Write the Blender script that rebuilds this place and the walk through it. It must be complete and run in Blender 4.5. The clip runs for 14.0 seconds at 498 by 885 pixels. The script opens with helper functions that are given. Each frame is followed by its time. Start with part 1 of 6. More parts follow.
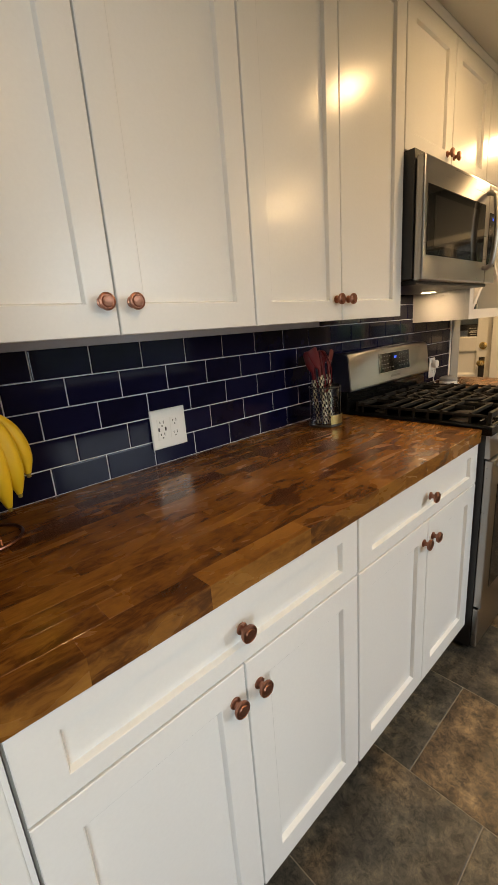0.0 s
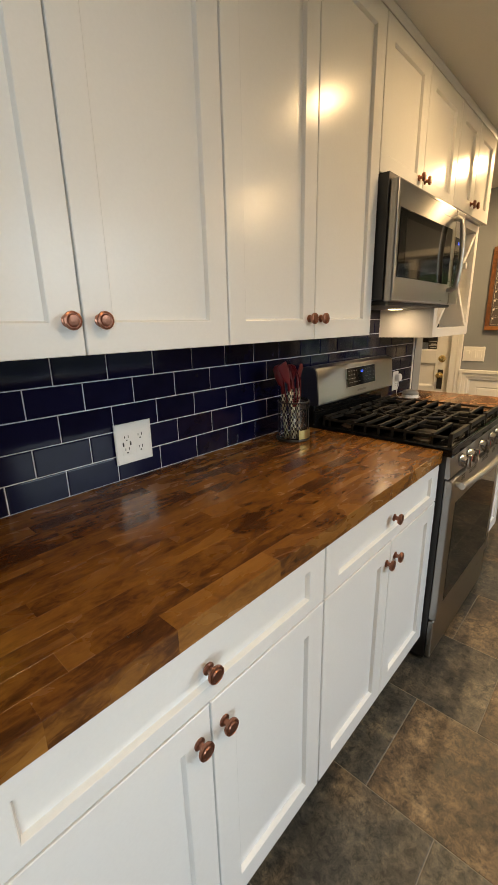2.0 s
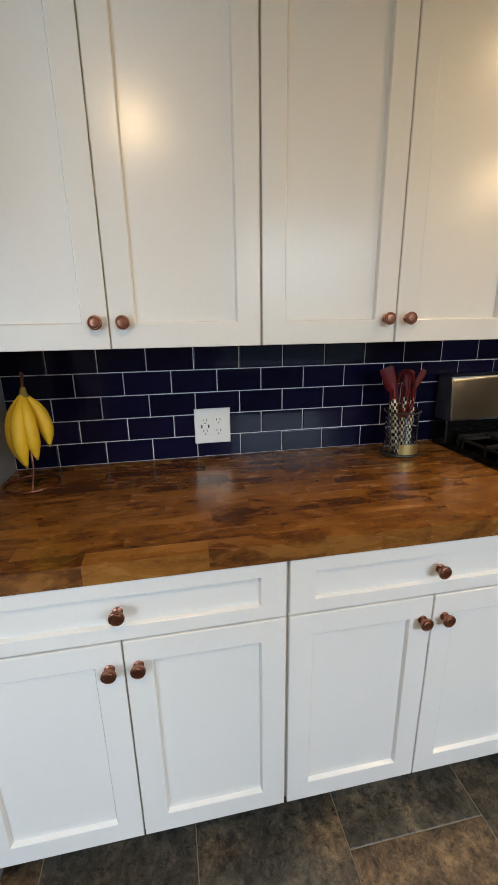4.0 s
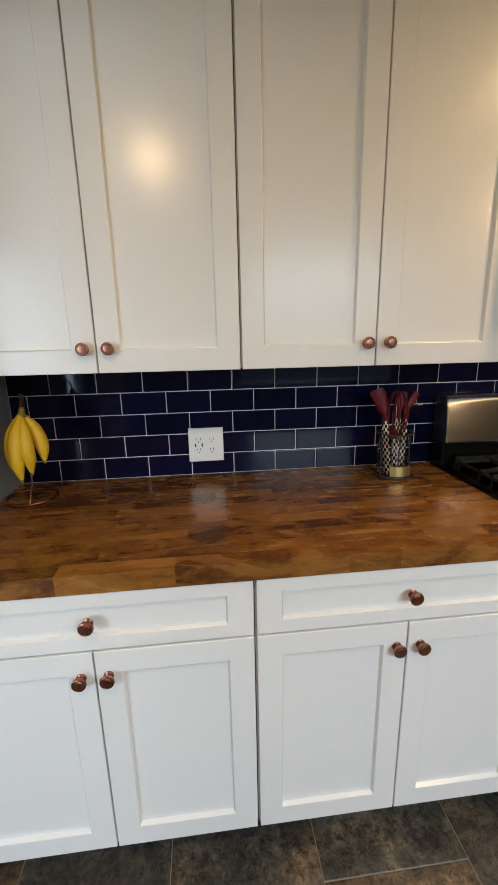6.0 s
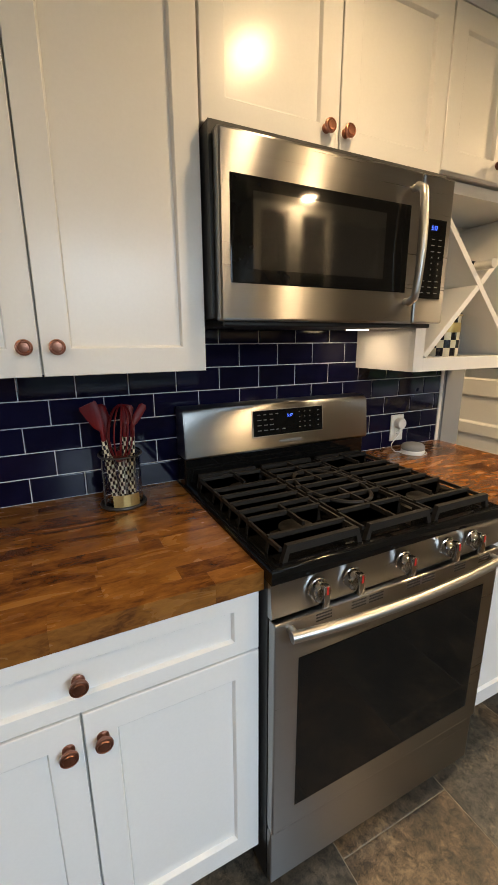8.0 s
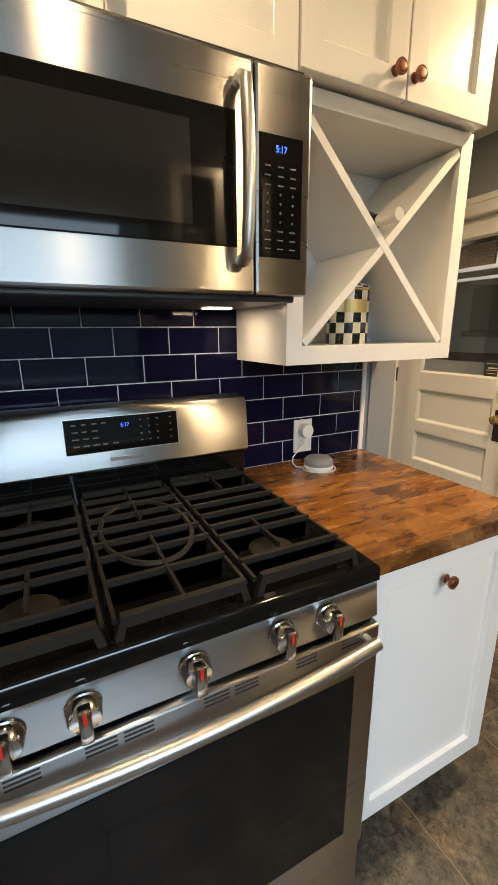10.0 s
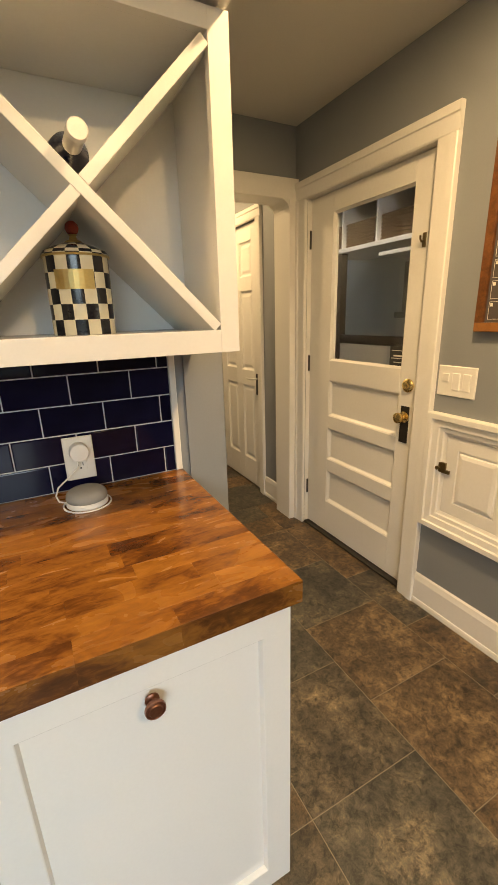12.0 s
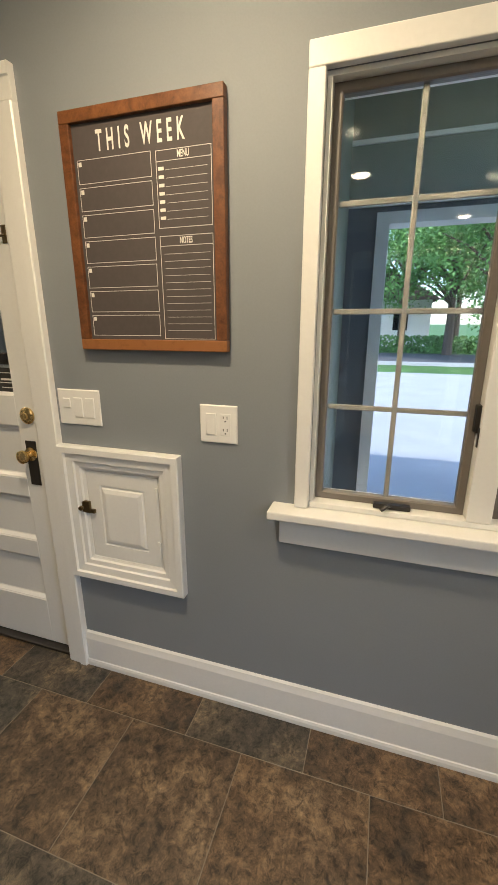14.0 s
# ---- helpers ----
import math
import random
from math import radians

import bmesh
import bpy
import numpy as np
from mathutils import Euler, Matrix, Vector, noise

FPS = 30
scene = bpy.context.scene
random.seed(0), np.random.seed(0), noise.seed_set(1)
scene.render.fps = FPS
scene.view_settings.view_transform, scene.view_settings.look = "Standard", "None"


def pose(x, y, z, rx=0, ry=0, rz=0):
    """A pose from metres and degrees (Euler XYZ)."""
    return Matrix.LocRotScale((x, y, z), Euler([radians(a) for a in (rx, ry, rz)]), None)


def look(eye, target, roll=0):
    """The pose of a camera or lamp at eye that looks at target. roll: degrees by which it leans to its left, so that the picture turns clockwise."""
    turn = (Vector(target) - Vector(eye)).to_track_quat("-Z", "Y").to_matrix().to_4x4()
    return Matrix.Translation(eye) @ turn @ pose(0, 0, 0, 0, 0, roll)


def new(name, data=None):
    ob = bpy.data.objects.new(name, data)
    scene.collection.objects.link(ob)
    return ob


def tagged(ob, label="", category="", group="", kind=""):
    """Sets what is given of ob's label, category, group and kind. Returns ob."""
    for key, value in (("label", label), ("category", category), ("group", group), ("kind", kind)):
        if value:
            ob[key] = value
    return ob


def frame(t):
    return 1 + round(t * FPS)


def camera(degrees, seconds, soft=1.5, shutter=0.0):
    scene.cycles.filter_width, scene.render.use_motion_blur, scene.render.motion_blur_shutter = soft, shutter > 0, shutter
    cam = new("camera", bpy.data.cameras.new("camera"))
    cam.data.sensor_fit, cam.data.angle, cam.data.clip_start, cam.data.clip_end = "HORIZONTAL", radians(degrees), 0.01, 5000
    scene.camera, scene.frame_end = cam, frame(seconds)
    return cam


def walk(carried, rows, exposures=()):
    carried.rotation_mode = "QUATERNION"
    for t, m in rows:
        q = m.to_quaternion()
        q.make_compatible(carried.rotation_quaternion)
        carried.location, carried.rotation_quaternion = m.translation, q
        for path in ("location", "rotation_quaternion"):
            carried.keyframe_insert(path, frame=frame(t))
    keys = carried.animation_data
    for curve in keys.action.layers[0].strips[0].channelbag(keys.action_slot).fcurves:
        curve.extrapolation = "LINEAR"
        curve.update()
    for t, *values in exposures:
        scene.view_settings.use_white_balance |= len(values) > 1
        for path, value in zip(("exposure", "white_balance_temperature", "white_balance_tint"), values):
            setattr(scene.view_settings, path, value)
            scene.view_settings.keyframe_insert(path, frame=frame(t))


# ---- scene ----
cam = camera(62.6, 14.0)
PATH = [
    (0, (-1.506, -1.121, 1.303), (-0.224, 0.321, 0.777), -4.4),
    (0.3, (-1.567, -1.154, 1.332), (-0.278, 0.276, 0.796), -2.3),
    (0.5, (-1.646, -1.209, 1.362), (-0.324, 0.196, 0.835), -1.9),
    (1, (-1.636, -1.196, 1.361), (-0.281, 0.173, 0.824), -1.3),
    (1.5, (-1.59, -1.127, 1.373), (-0.124, 0.121, 0.832), 0.3),
    (2, (-1.489, -1.082, 1.362), (-0.083, 0.228, 0.808), -1.3),
    (2.5, (-1.307, -1.124, 1.371), (-0.096, 0.328, 0.719), -0.8),
    (3, (-1.146, -1.12, 1.37), (0.08, 0.342, 0.771), -1.9),
    (3.5, (-0.999, -1.24, 1.384), (-0.126, 0.462, 0.802), 0.2),
    (4, (-0.986, -1.396, 1.37), (-0.629, 0.49, 0.808), -0.9),
    (4.2, (-0.998, -1.446, 1.375), (-0.783, 0.457, 0.796), -1.5),
    (6.5, (-0.721, -1.445, 1.391), (-0.514, 0.489, 0.922), -1.2),
    (7, (-0.573, -1.44, 1.388), (-0.176, 0.464, 0.924), -1.3),
    (7.5, (-0.495, -1.418, 1.385), (0.144, 0.418, 0.913), -0.5),
    (8, (-0.373, -1.32, 1.389), (0.488, 0.417, 0.9), -0.3),
    (8.2, (-0.34, -1.287, 1.384), (0.58, 0.416, 0.887), -0.4),
    (10.3, (0.332, -1.176, 1.353), (1.17, 0.563, 0.827), -0.6),
    (10.5, (0.41, -1.172, 1.35), (1.229, 0.574, 0.82), -0.7),
    (11, (0.63, -1.227, 1.362), (1.378, 0.547, 0.819), -1.1),
    (11.5, (0.778, -1.196, 1.353), (1.524, 0.573, 0.79), -1.4),
    (12, (0.943, -1.133, 1.349), (1.814, 0.569, 0.761), -1.7),
    (12.5, (1.1, -1.094, 1.344), (2.189, 0.467, 0.73), -1.3),
    (13, (1.223, -1.096, 1.349), (2.564, 0.254, 0.733), -0.5),
    (13.5, (1.261, -1.094, 1.347), (2.865, -0.061, 0.747), -0.1),
    (14, (1.291, -1.037, 1.349), (3.12, -0.449, 0.793), 0.0),
]
EXPOSURES = [
    (0.0, 1.78, 9000, 17), (1.5, 1.82, 8900, 16), (2.5, 1.86, 7700, 13), (3.0, 1.88, 7400, 12), (4.0, 1.88, 7400, 14), (6.5, 1.86, 7600, 15), (8.0, 1.88, 7400, 14),
    (10.5, 2.12, 7100, 11), (11.0, 2.15, 7500, 10), (12.0, 2.12, 8500, 13), (12.5, 2.18, 8000, 12), (13.0, 2.18, 6900, 10), (13.5, 2.04, 6300, 11), (14.0, 1.83, 5850, 9),
]
walk(cam, [(t, look(eye, target, roll)) for t, eye, target, roll in PATH], EXPOSURES)

# ---- world, daylight and lamps ----
world = bpy.data.worlds.new("sky_world")
world.use_nodes = True
scene.world = world
_sky = world.node_tree.nodes.new("ShaderNodeTexSky")
_sky.sky_type = "NISHITA"
_sky.sun_disc = False
_sky.sun_elevation = radians(48)
_sky.sun_rotation = radians(237)
world.node_tree.links.new(_sky.outputs[0], world.node_tree.nodes["Background"].inputs[0])
world.node_tree.nodes["Background"].inputs[1].default_value = 0.15

_sun = bpy.data.lights.new("sun", "SUN")
_sun.energy, _sun.angle, _sun.color = 1.3, radians(10), (1.0, 0.95, 0.88)
sun_ob = new("sun", _sun)
sun_ob.matrix_basis = look((0, 0, 0), (0.5, 0.33, -0.8))

CEIL = 2.325
CANS = [(0.36, -0.79), (-1.07, -1.65), (1.37, -2.07), (1.74, -0.56)]
HALL_CAN = (1.9, 1.95)
WEST_WATTS = 2.5
CAN_WATTS, SINK_WATTS, END_WATTS, HALL_WATTS = 1.35, 4.2, 6.2, 4.2
WARM = (1.0, 0.75, 0.44)
for _i, (_x, _y) in enumerate(CANS + [HALL_CAN]):
    _l = bpy.data.lights.new("can_lamp", "AREA")
    _l.shape, _l.size, _l.color = "DISK", 0.095, WARM
    _l.energy = HALL_WATTS if (_x, _y) == HALL_CAN else END_WATTS if _x > 1.5 else SINK_WATTS if _x > 1.0 else WEST_WATTS if _x < 0 else CAN_WATTS
    _l.spread = radians(180)
    _o = new("can_lamp", _l)
    _o.matrix_basis = pose(_x, _y, CEIL - 0.012)

# sky light lamps: unseen window behind the walker, one added in the next room
for _x, _y, _z, _dip, _w, _h, _e in ((0.23, -3.02, 1.80, 1.6, 1.10, 0.9, 9.6), (-3.0, -2.97, 1.45, 0.25, 1.6, 1.3, 11.0)):
    _l = bpy.data.lights.new("window_daylight", "AREA")
    _l.shape, _l.size, _l.size_y, _l.color, _l.energy = "RECTANGLE", _w, _h, (0.53, 0.76, 1.0), _e
    _l.spread = radians(122)
    _o = new("window_daylight", _l)
    _o.matrix_basis = look((_x, _y, _z), (_x, _y + 1, _z - _dip))

# small lamp under the microwave, over the range
_l = bpy.data.lights.new("hood_lamp", "AREA")
_l.shape, _l.size, _l.size_y, _l.color, _l.energy = "RECTANGLE", 0.07, 0.03, (1.0, 0.80, 0.55), 0.10
_o = new("hood_lamp", _l)
_o.matrix_basis = pose(0.645, -0.14, 1.4150)


# ---- material helpers ----
def mat_base(name, rough=0.5, metal=0.0, coat=0.0):
    m = bpy.data.materials.new(name)
    m.use_nodes = True
    nt = m.node_tree
    b = nt.nodes["Principled BSDF"]
    b.inputs["Roughness"].default_value = rough
    b.inputs["Metallic"].default_value = metal
    b.inputs["Coat Weight"].default_value = coat
    b.inputs["Coat Roughness"].default_value = 0.12
    return m, nt, b


def node(nt, kind, **inputs):
    n = nt.nodes.new(kind)
    for k, v in inputs.items():
        n.inputs[k.replace("_", " ")].default_value = v
    return n


def coords(nt, scale=(1, 1, 1)):
    tc = nt.nodes.new("ShaderNodeTexCoord")
    mp = nt.nodes.new("ShaderNodeMapping")
    mp.inputs["Scale"].default_value = scale
    nt.links.new(tc.outputs["Object"], mp.inputs["Vector"])
    return mp


def ramp(nt, fac, stops):
    r = nt.nodes.new("ShaderNodeValToRGB")
    el = r.color_ramp.elements
    while len(el) < len(stops):
        el.new(0.5)
    for e, (p, c) in zip(el, stops):
        e.position, e.color = p, (*c, 1)
    nt.links.new(fac, r.inputs["Fac"])
    return r


def shade(c, k):
    return tuple(min(1, v * k) for v in c)


def painted(name, col, rough=0.45, grain=60.0, bump=0.04, vary=0.06, stretch=(1, 1, 1), metal=0.0, coat=0.0, rvary=0.08):
    """A plain surface with tone drift at a large and a fine scale, fine relief and uneven gloss."""
    m, nt, b = mat_base(name, rough, metal, coat)
    mp = coords(nt, stretch)
    big = node(nt, "ShaderNodeTexNoise", Scale=1.7, Detail=3.0)
    fine = node(nt, "ShaderNodeTexNoise", Scale=grain, Detail=4.0)
    for n in (big, fine):
        nt.links.new(mp.outputs[0], n.inputs["Vector"])
    add = nt.nodes.new("ShaderNodeMath")
    add.operation = "MULTIPLY_ADD"
    add.inputs[1].default_value = 0.6
    nt.links.new(big.outputs["Fac"], add.inputs[0])
    sc = nt.nodes.new("ShaderNodeMath")
    sc.operation = "MULTIPLY"
    sc.inputs[1].default_value = 0.4
    nt.links.new(fine.outputs["Fac"], sc.inputs[0])
    nt.links.new(sc.outputs[0], add.inputs[2])
    r = ramp(nt, add.outputs[0], [(0.3, shade(col, 1 - vary)), (0.7, shade(col, 1 + vary))])
    nt.links.new(r.outputs[0], b.inputs["Base Color"])
    rr = nt.nodes.new("ShaderNodeMapRange")
    rr.inputs["To Min"].default_value = max(0.02, rough - rvary)
    rr.inputs["To Max"].default_value = min(1, rough + rvary)
    nt.links.new(add.outputs[0], rr.inputs["Value"])
    nt.links.new(rr.outputs[0], b.inputs["Roughness"])
    if bump:
        bp = node(nt, "ShaderNodeBump", Strength=bump, Distance=0.002)
        nt.links.new(fine.outputs["Fac"], bp.inputs["Height"])
        nt.links.new(bp.outputs[0], b.inputs["Normal"])
    return m


def glowing(name, col, power):
    m, nt, b = mat_base(name, 0.5)
    b.inputs["Base Color"].default_value = (*col, 1)
    b.inputs["Emission Color"].default_value = (*col, 1)
    b.inputs["Emission Strength"].default_value = power
    return m


def glassy(name, tint=(0.95, 0.97, 0.97)):
    m, nt, b = mat_base(name, 0.02)
    b.inputs["Base Color"].default_value = (*tint, 1)
    b.inputs["Transmission Weight"].default_value = 1.0
    b.inputs["IOR"].default_value = 1.45
    return m


def woodlike(name, stops, rough=0.35, stretch=(1.8, 13, 13), coat=0.0, per_piece=0.55, figure=6.0, curl=1.6):
    """Wood whose tone jumps from piece to piece, with streaks along x and blotchy figure."""
    m, nt, b = mat_base(name, rough, 0, coat)
    info = nt.nodes.new("ShaderNodeObjectInfo")
    tc = nt.nodes.new("ShaderNodeTexCoord")
    geo = nt.nodes.new("ShaderNodeNewGeometry")
    off = nt.nodes.new("ShaderNodeVectorMath")
    off.operation = "SCALE"
    off.inputs[0].default_value = (13.0, 7.0, 5.0)
    nt.links.new(info.outputs["Random"], off.inputs["Scale"])
    add = nt.nodes.new("ShaderNodeVectorMath")
    nt.links.new(geo.outputs["Position"], add.inputs[0])
    nt.links.new(off.outputs[0], add.inputs[1])
    mp = nt.nodes.new("ShaderNodeMapping")
    mp.inputs["Scale"].default_value = stretch
    nt.links.new(add.outputs[0], mp.inputs["Vector"])
    grain = node(nt, "ShaderNodeTexNoise", Scale=2.2, Detail=6.0, Roughness=0.62, Distortion=0.6)
    nt.links.new(mp.outputs[0], grain.inputs["Vector"])
    blot = node(nt, "ShaderNodeTexNoise", Scale=figure, Detail=4.0, Distortion=curl)
    mp2 = nt.nodes.new("ShaderNodeMapping")
    mp2.inputs["Scale"].default_value = (1.3, 3.2, 3.2)
    nt.links.new(add.outputs[0], mp2.inputs["Vector"])
    nt.links.new(mp2.outputs[0], blot.inputs["Vector"])
    fine = node(nt, "ShaderNodeTexNoise", Scale=figure * 5.0, Detail=4.0, Roughness=0.6, Distortion=1.8)
    nt.links.new(mp2.outputs[0], fine.inputs["Vector"])
    s4 = nt.nodes.new("ShaderNodeMath")
    s4.operation = "MULTIPLY_ADD"
    s4.inputs[1].default_value = 0.44
    nt.links.new(fine.outputs["Fac"], s4.inputs[0])
    s1 = nt.nodes.new("ShaderNodeMath")
    s1.operation = "MULTIPLY_ADD"
    s1.inputs[1].default_value = per_piece
    nt.links.new(info.outputs["Random"], s1.inputs[0])
    s2 = nt.nodes.new("ShaderNodeMath")
    s2.operation = "MULTIPLY_ADD"
    s2.inputs[1].default_value = 0.85
    nt.links.new(blot.outputs["Fac"], s2.inputs[0])
    s3 = nt.nodes.new("ShaderNodeMath")
    s3.operation = "MULTIPLY_ADD"
    s3.inputs[1].default_value = 0.40
    s3.inputs[2].default_value = -0.48
    nt.links.new(grain.outputs["Fac"], s3.inputs[0])
    nt.links.new(s3.outputs[0], s4.inputs[2])
    nt.links.new(s4.outputs[0], s2.inputs[2])
    nt.links.new(s2.outputs[0], s1.inputs[2])
    r = ramp(nt, s1.outputs[0], stops)
    nt.links.new(r.outputs[0], b.inputs["Base Color"])
    bp = node(nt, "ShaderNodeBump", Strength=0.06, Distance=0.002)
    nt.links.new(grain.outputs["Fac"], bp.inputs["Height"])
    nt.links.new(bp.outputs[0], b.inputs["Normal"])
    rr = nt.nodes.new("ShaderNodeMapRange")
    rr.inputs["To Min"].default_value = rough - 0.06
    rr.inputs["To Max"].default_value = rough + 0.1
    nt.links.new(blot.outputs["Fac"], rr.inputs["Value"])
    nt.links.new(rr.outputs[0], b.inputs["Roughness"])
    return m


def slate(name, rust=(0.0, 1.0)):
    """Slate-look floor tile: charcoal, olive and rust clouds, another mix on each tile."""
    m, nt, b = mat_base(name, 0.42)
    info = nt.nodes.new("ShaderNodeObjectInfo")
    geo = nt.nodes.new("ShaderNodeNewGeometry")
    off = nt.nodes.new("ShaderNodeVectorMath")
    off.operation = "SCALE"
    off.inputs[0].default_value = (31.0, 17.0, 9.0)
    nt.links.new(info.outputs["Random"], off.inputs["Scale"])
    add = nt.nodes.new("ShaderNodeVectorMath")
    nt.links.new(geo.outputs["Position"], add.inputs[0])
    nt.links.new(off.outputs[0], add.inputs[1])
    cloud = node(nt, "ShaderNodeTexNoise", Scale=5.0, Detail=14.0, Roughness=0.80, Distortion=0.1)
    vein = node(nt, "ShaderNodeTexNoise", Scale=34.0, Detail=11.0, Roughness=0.84, Distortion=0.5)
    for n in (cloud, vein):
        nt.links.new(add.outputs[0], n.inputs["Vector"])
    ra = ramp(nt, cloud.outputs["Fac"], [(0.38, (0.031, 0.029, 0.025)), (0.48, (0.058, 0.053, 0.043)), (0.54, (0.090, 0.079, 0.059)), (0.59, (0.135, 0.108, 0.074)), (0.68, (0.28, 0.215, 0.14))])
    rb = ramp(nt, cloud.outputs["Fac"], [(0.36, (0.040, 0.032, 0.025)), (0.45, (0.082, 0.054, 0.031)), (0.53, (0.145, 0.090, 0.048)), (0.60, (0.22, 0.145, 0.080)), (0.68, (0.33, 0.225, 0.13))])
    pick = nt.nodes.new("ShaderNodeMapRange")
    pick.inputs["From Min"].default_value, pick.inputs["From Max"].default_value = 0.4, 0.75
    pick.inputs["To Min"].default_value, pick.inputs["To Max"].default_value = rust
    drift = node(nt, "ShaderNodeTexNoise", Scale=2.6, Detail=3.0, Roughness=0.6)
    nt.links.new(add.outputs[0], drift.inputs["Vector"])
    sway = nt.nodes.new("ShaderNodeMath")
    sway.operation = "MULTIPLY_ADD"
    sway.inputs[1].default_value = 1.5
    lean = nt.nodes.new("ShaderNodeMath")
    lean.operation = "ADD"
    lean.inputs[1].default_value = -0.75
    nt.links.new(info.outputs["Random"], lean.inputs[0])
    nt.links.new(drift.outputs["Fac"], sway.inputs[0])
    nt.links.new(lean.outputs[0], sway.inputs[2])
    nt.links.new(sway.outputs[0], pick.inputs["Value"])
    r = nt.nodes.new("ShaderNodeMix")
    r.data_type = "RGBA"
    nt.links.new(pick.outputs[0], r.inputs["Factor"])
    nt.links.new(ra.outputs[0], r.inputs["A"])
    nt.links.new(rb.outputs[0], r.inputs["B"])
    v = ramp(nt, vein.outputs["Fac"], [(0.41, (0.22, 0.22, 0.24)), (0.48, (0.74, 0.74, 0.74)), (0.53, (1, 1, 1)), (0.60, (1.45, 1.40, 1.30))])
    mx = nt.nodes.new("ShaderNodeMix")
    mx.data_type, mx.blend_type = "RGBA", "MULTIPLY"
    mx.inputs["Factor"].default_value = 1.0
    nt.links.new(r.outputs["Result"], mx.inputs["A"])
    nt.links.new(v.outputs[0], mx.inputs["B"])
    nt.links.new(mx.outputs["Result"], b.inputs["Base Color"])
    bp = node(nt, "ShaderNodeBump", Strength=0.22, Distance=0.004)
    nt.links.new(cloud.outputs["Fac"], bp.inputs["Height"])
    bp2 = node(nt, "ShaderNodeBump", Strength=0.12, Distance=0.002)
    nt.links.new(vein.outputs["Fac"], bp2.inputs["Height"])
    nt.links.new(bp.outputs[0], bp2.inputs["Normal"])
    nt.links.new(bp2.outputs[0], b.inputs["Normal"])
    rr = nt.nodes.new("ShaderNodeMapRange")
    rr.inputs["To Min"].default_value = 0.3
    rr.inputs["To Max"].default_value = 0.58
    nt.links.new(vein.outputs["Fac"], rr.inputs["Value"])
    nt.links.new(rr.outputs[0], b.inputs["Roughness"])
    return m


def glazed(name, col):
    """Glazed wall tile, each a touch lighter or darker, with a slightly wavy face."""
    m, nt, b = mat_base(name, 0.07, 0.0, 0.0)
    b.inputs["Specular IOR Level"].default_value = 0.20
    info = nt.nodes.new("ShaderNodeObjectInfo")
    mp = coords(nt)
    n = node(nt, "ShaderNodeTexNoise", Scale=14.0, Detail=2.0)
    nt.links.new(mp.outputs[0], n.inputs["Vector"])
    s = nt.nodes.new("ShaderNodeMath")
    s.operation = "MULTIPLY_ADD"
    s.inputs[1].default_value = 0.6
    nt.links.new(info.outputs["Random"], s.inputs[0])
    nt.links.new(n.outputs["Fac"], s.inputs[2])
    r = ramp(nt, s.outputs[0], [(0.3, shade(col, 0.7)), (1.0, shade(col, 1.4))])
    nt.links.new(r.outputs[0], b.inputs["Base Color"])
    bp = node(nt, "ShaderNodeBump", Strength=0.05, Distance=0.004)
    nt.links.new(n.outputs["Fac"], bp.inputs["Height"])
    nt.links.new(bp.outputs[0], b.inputs["Normal"])
    return m


WALL = painted("wall_paint_grey", (0.235, 0.25, 0.268), 0.62, 180, 0.12, 0.05)
CEILM = painted("ceiling_paint", (0.66, 0.64, 0.60), 0.8, 120, 0.15, 0.04)
TRIM = painted("trim_paint_white", (0.78, 0.765, 0.73), 0.34, 90, 0.05, 0.035)
CAB = painted("cabinet_lacquer_white", (0.80, 0.79, 0.765), 0.235, 150, 0.03, 0.025, rvary=0.02)
CARC = painted("cabinet_box_white", (0.72, 0.70, 0.66), 0.45, 90, 0.03, 0.03)
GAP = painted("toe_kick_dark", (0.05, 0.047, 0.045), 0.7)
GROUT = painted("wall_grout", (0.62, 0.62, 0.66), 0.85, 260, 0.2, 0.08)
FGROUT = painted("floor_grout", (0.23, 0.19, 0.14), 0.9, 260, 0.3, 0.15)
TILE = glazed("navy_glazed_tile", (0.0034, 0.0035, 0.0165))
SLATE = slate("slate_floor_tile")
RUSTY = slate("rusty_slate_floor_tile", (0.75, 1.0))
CHARCOAL = slate("charcoal_slate_floor_tile", (0.0, 0.2))
BUTCHER = woodlike("butcher_block", [(0.13, (0.042, 0.014, 0.005)), (0.31, (0.100, 0.034, 0.009)), (0.44, (0.200, 0.075, 0.016)), (0.57, (0.270, 0.109, 0.023)), (0.78, (0.36, 0.157, 0.036))], 0.24, coat=0.22, per_piece=0.19, figure=3.7, curl=1.5)
FRAMEW = woodlike("walnut_stained_frame", [(0.1, (0.05, 0.015, 0.006)), (0.5, (0.16, 0.060, 0.019)), (0.9, (0.28, 0.115, 0.036))], 0.4)
PLANK = woodlike("oak_floor_boards", [(0.1, (0.10, 0.04, 0.018)), (0.5, (0.22, 0.10, 0.045)), (0.9, (0.34, 0.17, 0.08))], 0.3, stretch=(2.5, 20, 20))
COPPER = painted("antique_copper", (0.32, 0.14, 0.095), 0.32, 300, 0.05, 0.25, metal=1.0)
STEEL = painted("brushed_steel", (0.355, 0.346, 0.337), 0.28, 14, 0.0, 0.025, stretch=(0.4, 20, 40), metal=1.0, rvary=0.02)
_sb = STEEL.node_tree.nodes["Principled BSDF"]
_sb.inputs["Anisotropic"].default_value, _sb.inputs["Anisotropic Rotation"].default_value = 1.0, 0.25
_tg = STEEL.node_tree.nodes.new("ShaderNodeTangent")
_tg.direction_type, _tg.axis = "RADIAL", "Z"
